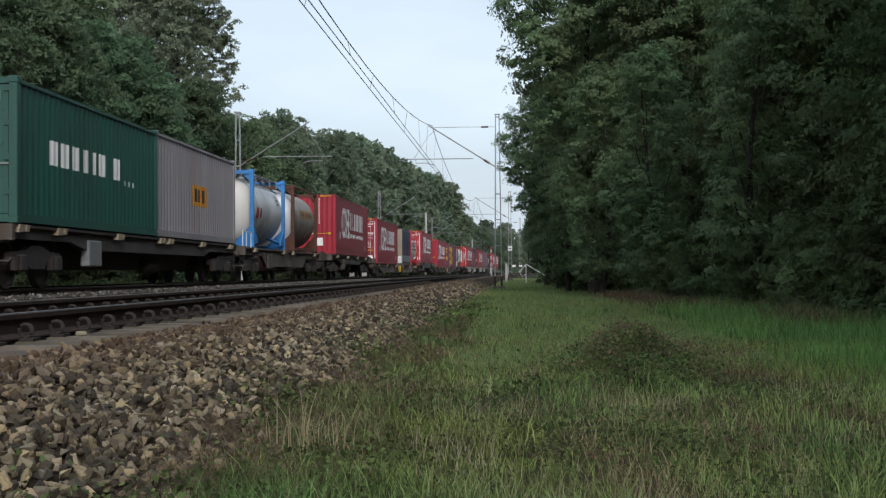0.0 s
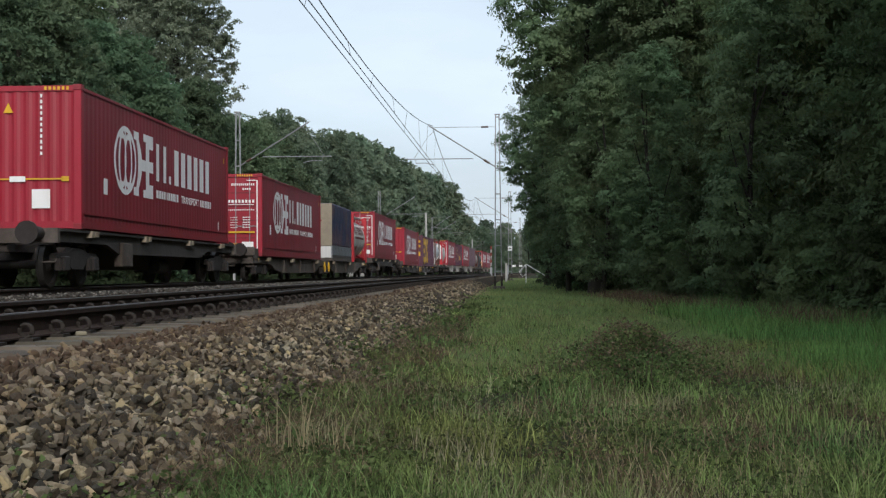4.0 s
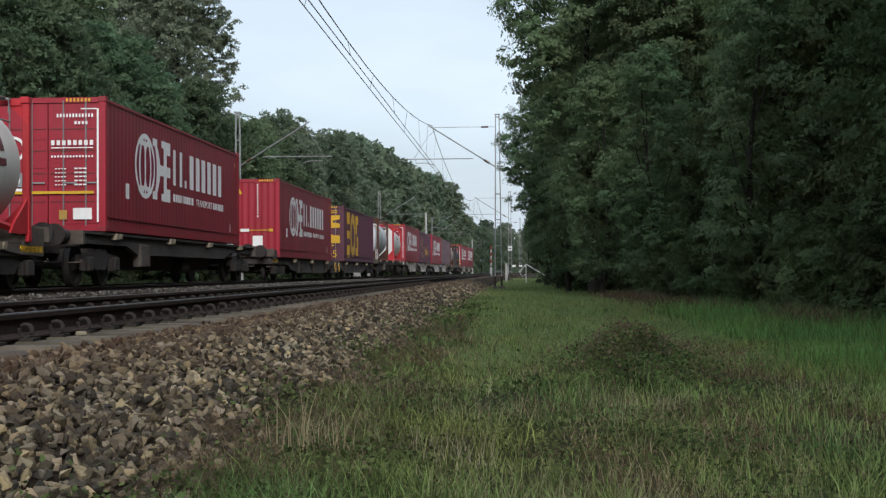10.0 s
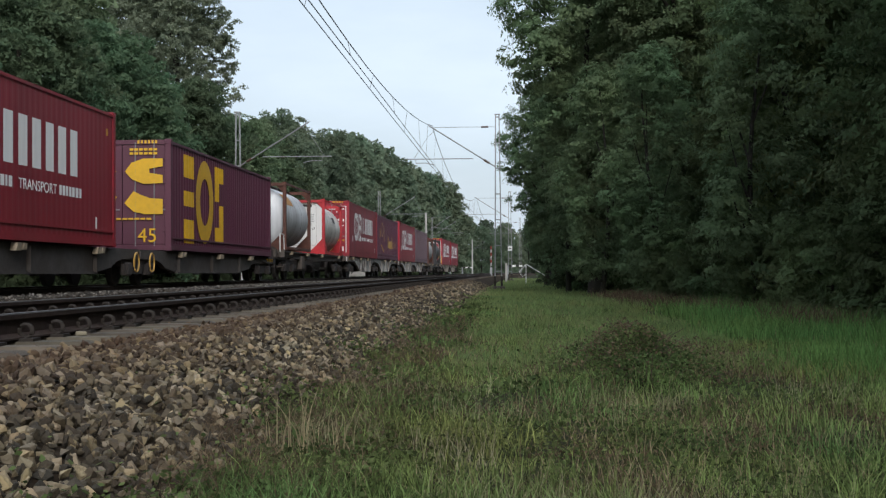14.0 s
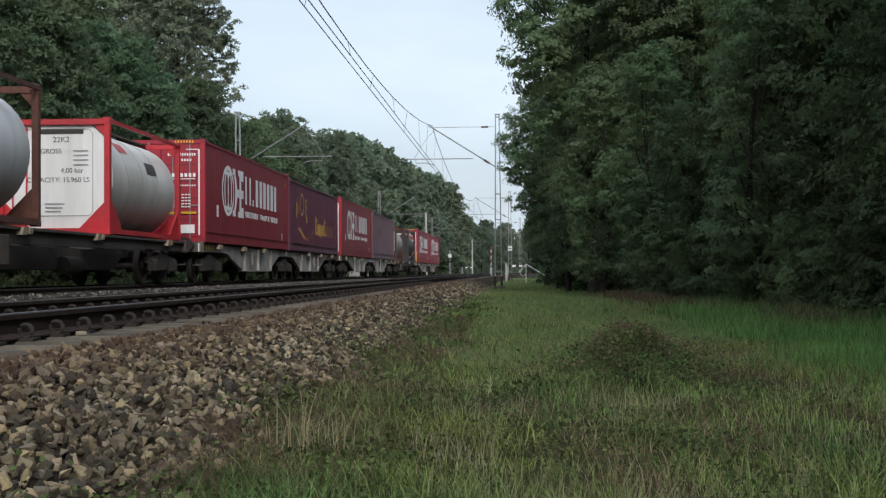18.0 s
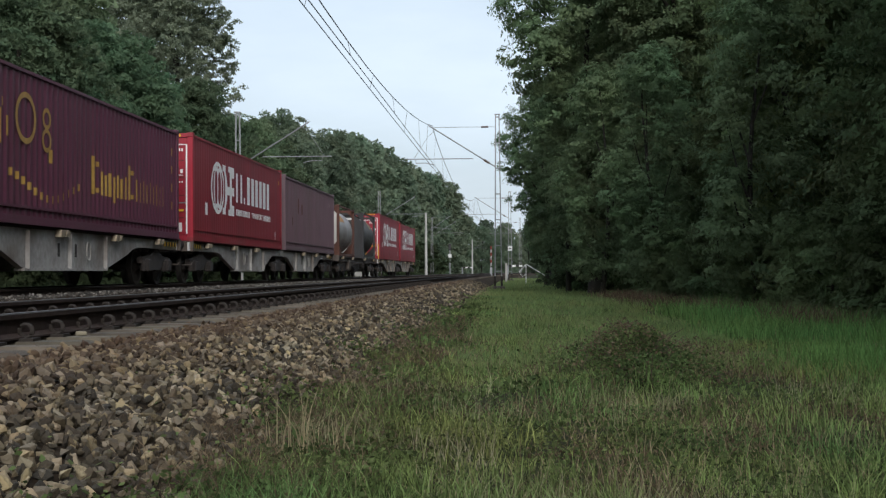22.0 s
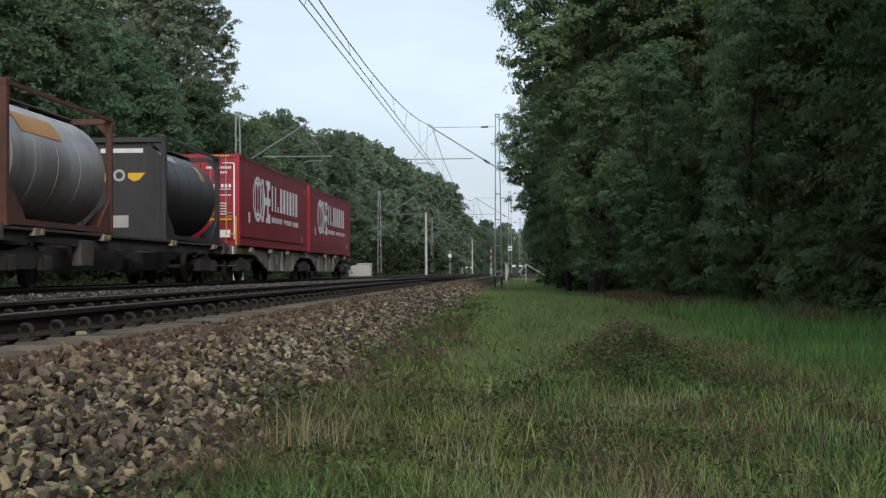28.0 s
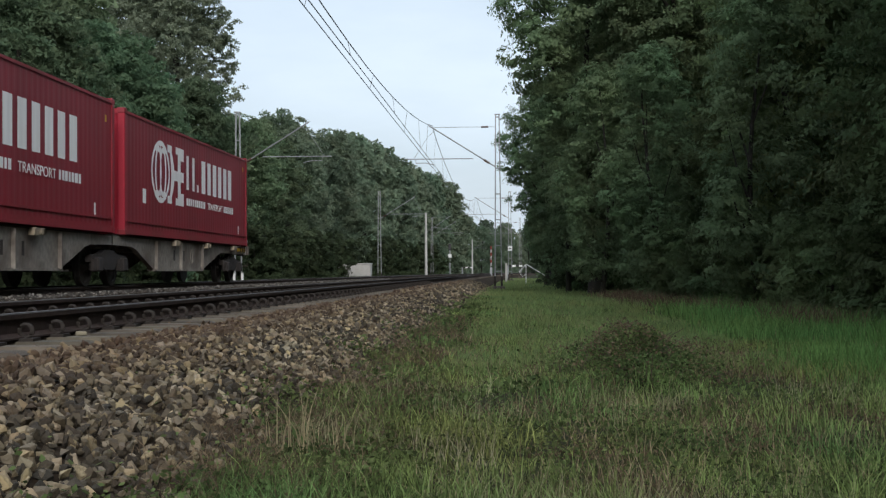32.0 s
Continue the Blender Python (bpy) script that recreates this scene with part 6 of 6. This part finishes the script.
def belly_wagon(length, ys, m, label, deck=1.12, low=0.36, small=False):
    """Six-axle articulated wagon: arched sills over three bogies, deep between them."""
    w = empty("articulated_wagon")
    L = length / 2
    for e in (-1, 1):
        a, z = e * 0.0, deck
        pts = [(0.06, deck - 0.03), (0.06, deck - 0.22), (1.45, deck - 0.24), (1.85, deck - 0.30), (2.25, deck - 0.43), (3.35, low), (L - 6.6, low), (L - 5.0, deck - 0.43), (L - 4.55, deck - 0.30), (L - 4.1, deck - 0.24), (L - 0.7, deck - 0.24), (L - 0.7, deck - 0.03)]
        for s in (-1, 1):
            x0, x1 = (1.0, 1.12) if s > 0 else (-1.12, -1.0)
            part("side_sill", Build().prism([(e * y, q) for y, q in pts], x0, x1), m, w, "fish-bellied side beam")
            # flange coloured dark to paint in the shadow gap under the container
            part("sill_flange", Build().box(s * 1.0 - 0.13, s * 1.0 + 0.10, min(e * 0.06, e * (L - 0.7)), max(e * 0.06, e * (L - 0.7)), deck - 0.028, deck), WAGOND, w)
            bl = Build().box(s * 1.06 - 0.1, s * 1.06 + 0.1, min(e * 3.3, e * (L - 6.55)), max(e * 3.3, e * (L - 6.55)), low - 0.03, low + 0.02)
            part("bottom_flange", bl, m, w)
            for y in (3.45, (3.35 + L - 6.6) / 2, L - 6.7):
                part("web_stiffener", Build().box(s * 1.12 - 0.0 if s > 0 else -1.2, 1.2 if s > 0 else -1.12, e * y - 0.02, e * y + 0.02, low, deck - 0.05), m, w)
        for y in np.linspace(0.8, L - 1.0, 6):
            part("cross_member", Build().box(-1.0, 1.0, e * y - 0.08, e * y + 0.08, deck - 0.25, deck - 0.05), m, w)
        part("centre_beam", Build().box(-0.22, 0.22, min(e * 0.1, e * (L - 0.7)), max(e * 0.1, e * (L - 0.7)), deck - 0.3, deck - 0.08), m, w)
        part("hazard_plate", Build().box(1.14, 1.16, min(e * (L - 0.8), e * (L - 1.9)), max(e * (L - 0.8), e * (L - 1.9)), deck - 0.17, deck - 0.06), YELLOW, w, "worn yellow warning edge")
    if small:
        for e in (-1, 1):
            part("end_platform", Build().prism([(e * (L - 2.9), deck - 0.14), (e * (L - 1.75), deck - 0.12), (e * (L - 1.75), 1.10), (e * (L - 0.76), 1.10), (e * (L - 0.76), 0.60), (e * (L - 1.9), 0.62)], -1.16, 1.16), m, w, "raised wagon end")
    if m in (WAGONG, WAGONL):
        for e in (-1, 1):
            c0 = (3.35 + L - 6.6) / 2
            for y in (c0 - 0.55, c0 + 0.45):
                part("web_slot", Build().box(1.119, 1.124, e * y - 0.06, e * y + 0.06, 0.60, 0.86), BOGIE, w, "dark slot in the side beam")
            pts = [(1.17, e * (c0 + 1.1) + 0.13 * math.cos(a), 0.72 + 0.19 * math.sin(a)) for a in [2 * math.pi * k / 14 for k in range(15)]]
            part("hand_wheel", Build().tube(pts, 0.018, 5), m, w, "grey brake hand wheel")
            for k in range(4):
                a = e * (L - 0.9 - 0.26 * k)
                part("hazard_stripe", Build().box(1.159, 1.163, min(a, a - e * 0.12), max(a, a - e * 0.12), deck - 0.17, deck - 0.06), BOGIE, w)
            part("number_panel", Build().box(1.14, 1.17, min(e * (L - 0.45), e * (L - 0.75)), max(e * (L - 0.45), e * (L - 0.75)), deck - 0.25, deck - 0.02), WHITE, w, "white panel at the wagon end")
    if small:
        for y in (-0.55, 0.75):
            pts = [(1.2, y + 0.2 * math.cos(a), deck - 0.3 + 0.22 * math.sin(a)) for a in [2 * math.pi * k / 14 for k in range(15)]]
            part("hand_wheel", Build().tube(pts, 0.022, 5), YELLOW if m is WAGON else GOLD, w, "yellow brake hand wheel")
    spigots(w, ys, deck, m)
    buffers(w, L)
    for y in (-L + 2.3, 0.0, L - 2.3):
        add_bogie(w, y, small)
    return tagged(w, label, "freight wagon")


# ---- the train: each load and wagon with its place along the train ----
MOVERS = []


def put(ob, s, z=0.0, group=""):
    MOVERS.append((ob, s, z))
    tagged(ob, group=group)
    return ob


def put_red(s0, s1, doors, z, top=4.02):
    L = (s1 - s0) / 2
    kind = "closed doors" if doors else "a plain ribbed front wall"
    c = container("red corrugated container with white emblem and " + kind, s1 - s0, top - z, RED, RED_RAIL, RED_LIT, doors, rib=0.0045)
    red_marks(c, L, doors, top - z)
    put(c, (s0 + s1) / 2, z, "red containers of the train")
    return c


def build_train():
    c = container("dark green corrugated container with white lettering bars", 9.1, 2.56, GREEN, GREEN, GREEN, True)
    for k, (a, w2) in enumerate(((-2.82, 0.55), (-2.2, 0.55), (-1.58, 0.55), (-0.95, 0.5), (-0.35, 0.3), (0.1, 0.55), (1.15, 0.55))):
        plate(c, "lettering_bar", a, a + w2 * 0.72, 1.14, 1.6, WHITE)
    for k in range(3):
        plate(c, "small_lettering_bar", 1.85 + 0.3 * k, 2.05 + 0.3 * k, 1.05, 1.16, WHITE)
    end_plate(c, "code_bar", 4.55, 0.55, 0.95, 2.15, 2.3, WHITE)
    put(c, -114.2, 1.16, "containers of the train")
    c = container("grey corrugated container with an orange label", 9.05, 2.57, GREYP, GREYP, GREYP, False)
    plate(c, "label_panel", -0.87, 0.86, 0.93, 1.5, ORANGE, 0.003, "orange label")
    for k in range(3):
        plate(c, "lettering_bar", -0.6 + 0.42 * k, -0.35 + 0.42 * k, 1.05, 1.4, DARKTXT, 0.006)
    put(c, -105.2, 1.16, "containers of the train")
    put(flat_wagon(20.0, [-9.0, -7.0, -3.2, 0.3, 1.1, 4.6, 8.2], WAGOND, deep=0.4, label="dark grimy flat container wagon with pale supports", box=GALV), -109.6, 0, "wagons of the train")
    put(tank("tank container with pale steel barrel in a light blue frame", BLUE, STEEL, PALE, rails=False, labels=((-2.25, -1.85, -16, 2, REDF), (-1.6, -1.35, -14, 2, DARKRED), (1.75, 2.05, 14, 18, DARKTXT), (1.75, 2.15, 22, 25, DARKTXT), (1.8, 2.1, 29, 32, DARKTXT))), -94.6, 1.13, "tank containers of the train")
    put(tank("grimy grey-brown tank container with faded orange band in rusty frame", RUST, TANKBROWN, STEEL, labels=((-1.3, 1.9, 3, 19, FADEDOR),) + tuple((-1.1 + 0.32 * k, -0.92 + 0.32 * k, 7, 15, DARKTXT) for k in range(9) if k != 3)), -86.5, 1.13, "tank containers of the train")
    put(flat_wagon(17.8, [-6.6, -1.0, 1.0, 6.6], label="rust-brown container flat wagon under two tanks", deck=1.12), -90.9, 0, "wagons of the train")
    part("end_handrail", Build().tube([(1.15, -8.2, 1.1), (1.15, -8.2, 1.62), (1.15, -6.85, 1.62), (1.15, -6.85, 1.1)], 0.022, 6).tube([(1.15, -7.6, 1.1), (1.15, -7.6, 1.62)], 0.018, 6), WHITE, MOVERS[-1][0], "white tubular hand rail")
    put_red(-77.6, -63.95, False, 1.16, 4.05)
    put(flat_wagon(17.4, [-6.0, -2.0, 2.2, 6.0], WAGOND, deep=0.45), -70.9, 0, "wagons of the train")
    put_red(-58.58, -44.88, True, 0.84, 3.68)
    put(swap_body(), -37.55, 0.84, "containers of the train")
    put(tank("white tank container with dark lettering bars in a red frame", REDF, PALE, WHITE, rails=False, labels=((-1.9, 1.95, -2, 4, DARKRED), (-1.0, -0.6, -32, -20, REDF)) + tuple((-1.95 + 0.4 * k, -1.7 + 0.4 * k, 10, 34, DARKRED) for k in range(10) if k != 3)), -29.65, 0.84, "tank containers of the train")
    put(belly_wagon(35.4, [-14.5, -9.5, -3.0, 2.2, 8.5, 14.5], WAGON, "brown-grey articulated container wagon with arched sills", 0.83, 0.30, True), -42.8, 0, "wagons of the train")
    put_red(-22.38, -8.72, True, 1.16, 4.02)
    put(flat_wagon(19.0, [-6.6, -2.0, 2.2, 6.4], WAGOND, deep=0.45), -15.0, 0, "wagons of the train")
    put_red(-1.55, 12.1, False, 0.84, 3.74)
    c = container("dark maroon corrugated container with large yellow shapes", 13.7, 2.81, MAROON, MAROON, MAROON, True)
    for z0, z1 in ((0.22, 0.85), (1.2, 1.6), (1.95, 2.55)):
        plate(c, "emblem_bar", -5.42, -4.3, z0, z1, YELLOW)
    ring(c, -3.15, 1.4, 1.05, 1.15, 0.5, YELLOW, "large yellow ring mark")
    for a, b2, z0, z1 in ((-1.9, -0.75, 2.05, 2.5), (-1.9, -1.3, 1.5, 2.05), (-1.3, -0.75, 0.75, 1.4), (-1.9, -0.75, 0.3, 0.75)):
        plate(c, "emblem_bar", a, b2, z0, z1, YELLOW)
    for poly in ([(-1.04, 2.2), (-0.95, 2.3), (-0.55, 2.3), (-0.3, 2.2), (-0.14, 2.0), (-0.4, 1.86), (-0.7, 1.82), (-1.04, 1.84)],
                 [(1.04, 1.70), (0.55, 1.68), (0.25, 1.80), (0.08, 2.0), (0.25, 2.22), (0.55, 2.32), (1.04, 2.32), (1.04, 2.12), (0.7, 2.06), (0.7, 1.96), (1.04, 1.9)],
                 [(-1.04, 0.92), (-0.6, 0.96), (-0.3, 1.1), (-0.12, 1.36), (-0.34, 1.5), (-0.62, 1.36), (-1.04, 1.3)],
                 [(0.06, 1.2), (0.3, 0.98), (0.6, 0.92), (1.04, 0.92), (1.04, 1.3), (0.72, 1.32), (0.5, 1.4), (0.3, 1.5)]):
        e, k = Build(), len(poly)
        e.v = [(x, -6.862, z) for x, z in poly] + [(x, -6.856, z) for x, z in poly]
        e.f = [tuple(range(k)), tuple(range(2 * k - 1, k - 1, -1))] + [(i, (i + 1) % k, k + (i + 1) % k, k + i) for i in range(k)]
        part("emblem_shape", e, YELLOW, c, "curved yellow shape")
    for z in (2.42, 2.52):
        bar_row(c, 6.85, 0.2, 0.9, z, 0.06, 6, YELLOW)
    bar_row(c, 6.85, -0.45, 0.75, 0.78, 0.05, 8, YELLOW)
    words(c, "45", 0.5, YELLOW, pose(0.4, -6.87, 0.22, 90, 0, 0), name="number_mark")
    for k in range(6):
        end_plate(c, "hazard_stripe", 6.85, 0.4 + 0.09 * k, 0.45 + 0.09 * k, 2.70, 2.78, YELLOW)
    put(c, 23.6, 0.84, "containers of the train")
    put(belly_wagon(35.4, [-12.5, -8.0, -3.5, 3.5, 8.0, 12.5], WAGOND, "grimy dark articulated container wagon", 0.83, 0.30, True), 14.4, 0, "wagons of the train")
    put(tank("steel tank container with orange label in a brown frame", RUST, STEEL, STEEL, labels=((-2.2, -0.6, 22, 48, ORANGE),)), 36.8, 1.13, "tank containers of the train")
    put(tank("pale tank container with white end panel in a red frame", REDF, PALE, WHITE, height=2.52, panel=True, labels=((-1.6, -0.9, 34, 48, REDF), (0.2, 1.0, 14, 28, DARKTXT))), 47.0, 1.10, "tank containers of the train")
    put(flat_wagon(18.6, [-7.0, -3.0, 1.2, 6.8], m=WAGOND, label="dark grimy container flat wagon under two tanks", deep=0.3, deck=1.11), 41.9, 0, "wagons of the train")
    part("end_handrail", Build().tube([(1.15, -9.05, 1.05), (1.15, -9.05, 1.72), (1.15, -8.25, 1.72), (1.15, -8.15, 1.1)], 0.022, 6), WHITE, MOVERS[-1][0], "pale tubular hand rail")
    put_red(52.65, 66.3, True, 1.13, 4.02)
    c = container("dark maroon container with faded gold lettering bars", 13.7, 2.81, MAROON, MAROON, MAROON, True)
    ring(c, -3.85, 1.9, 0.5, 0.46, 0.10, GOLD, "dull gold ring mark")
    ring(c, -2.8, 2.0, 0.22, 0.2, 0.08, GOLD, "dull gold ring mark")
    ring(c, -2.8, 1.6, 0.24, 0.22, 0.08, GOLD, "dull gold ring mark")
    for a, z0, z1 in ((-5.1, 1.35, 1.95), (-4.75, 1.5, 1.85), (-4.95, 2.0, 2.15), (-2.6, 1.2, 1.45)):
        plate(c, "lettering_bar", a, a + 0.12, z0, z1, GOLD)
    for k in range(13):
        a, z = -4.6 + 0.3 * k, 0.72 + 0.2 * math.sin(1.2 - k * 0.42)
        plate(c, "small_mark", a, a + 0.13, z - 0.07, z + 0.07, GOLD)
    a = -0.1
    for k in range(18):
        w2 = 0.10 if k % 3 else 0.14
        tall = 0.78 if k in (0, 8) else 0.44 + 0.06 * (k % 2)
        plate(c, "small_lettering_bar", a, a + w2, 0.78 - (0.12 if k == 4 else 0), 0.78 + tall, GOLD)
        if k in (0, 8):
            plate(c, "small_lettering_bar", a + w2 + 0.06, a + w2 + 0.30, 0.82, 0.92, GOLD)
            plate(c, "small_lettering_bar", a + w2 + 0.06, a + w2 + 0.30, 1.36, 1.46, GOLD)
            a += 0.3
        a += w2 + 0.17
    for k in range(4):
        plate(c, "code_bar", 6.15, 6.35, 0.75 + 0.45 * k, 0.95 + 0.45 * k, GOLD)
    put(c, 73.5, 1.13, "containers of the train")
    put(belly_wagon(29.4, [-12.0, -8.5, -5.0, 5.0, 8.5, 12.0], WAGONG, "pale grey articulated container wagon with arched sills"), 66.5, 0, "wagons of the train")
    put_red(81.86, 95.5, True, 1.13, 4.05)
    c = container("faded purple-brown corrugated container with worn marks", 13.4, 2.85, FADED, FADED, FADED, True)
    for a, z0, z1 in ((-3.6, 1.5, 2.1), (-3.1, 1.4, 2.0), (-2.7, 1.5, 1.9), (-5.0, 1.0, 1.3), (0.2, 0.9, 1.2)):
        plate(c, "worn_mark", a, a + 0.12, z0, z1, RUST)
    plate(c, "code_bar", 5.2, 5.3, 2.2, 2.45, WHITE)
    put(c, 103.0, 1.13, "containers of the train")
    put(belly_wagon(29.0, [-12.0, -8.5, -5.0, 5.0, 8.5, 12.0], WAGONG, "pale grey articulated container wagon with arched sills"), 95.75, 0, "wagons of the train")
    put(tank("weathered steel tank container with orange label in a brown frame", RUST, OLDSTEEL, PALE, height=2.53, panel=True, labels=((-2.0, 0.2, 24, 46, ORANGE),)), 114.8, 1.10, "tank containers of the train")
    put(tank("black tank container with yellow winged emblem on its end panel", BLACKP, BLACKP, BLACKP, panel=True, labels=((-2.3, -0.6, 40, 52, GALV), (1.2, 1.7, 22, 46, GOLD))), 125.2, 1.10, "tank containers of the train")
    put(flat_wagon(18.6, [-7.0, -3.0, 2.6, 7.2], m=WAGOND, label="dark grey container flat wagon under two tanks", deep=0.3, deck=1.11), 120.1, 0, "wagons of the train")
    put_red(130.9, 144.5, True, 1.13, 4.03)
    put_red(145.25, 158.75, False, 1.13, 3.95)
    put(belly_wagon(29.8, [-12.0, -8.5, -5.0, 5.0, 8.5, 12.0], WAGONL, "dirty pale grey articulated container wagon at the train's end"), 144.75, 0, "wagons of the train")
    last = MOVERS[-1][0]
    part("front_grip", Build().tube([(1.18, -14.05, 1.15), (1.18, -14.05, 2.05), (0.88, -14.05, 2.05), (0.88, -14.05, 1.5), (1.18, -14.05, 1.5)], 0.024, 5), YELLOW, last, "yellow grip rail")
    part("tail_board", Build().chamfer(0.9, 1.2, 14.22, 14.30, 0.9, 1.35, 0.02), WHITE, last, "white tail board")
    part("tail_grip", Build().tube([(1.15, 14.2, 1.5), (1.15, 14.2, 2.2), (0.85, 14.2, 2.2), (0.85, 14.2, 1.5)], 0.025, 5), YELLOW, last, "yellow grip rail")


build_train()


def motions():
    for ob, s, z in MOVERS:
        walk(ob, [(float(t), on_line(FAR, train_y(s, t), z)) for t in range(33)])
    turns = {r: [(k / 15, math.degrees((train_y(0, 0) - train_y(0, k / 15)) / r)) for k in range(481)] for r in (0.366, 0.46)}
    for ws, d, r in WHEELSETS:
        walk(ws, [(t, pose(0, d, 0.46, a % 360)) for t, a in turns[r]])


motions()
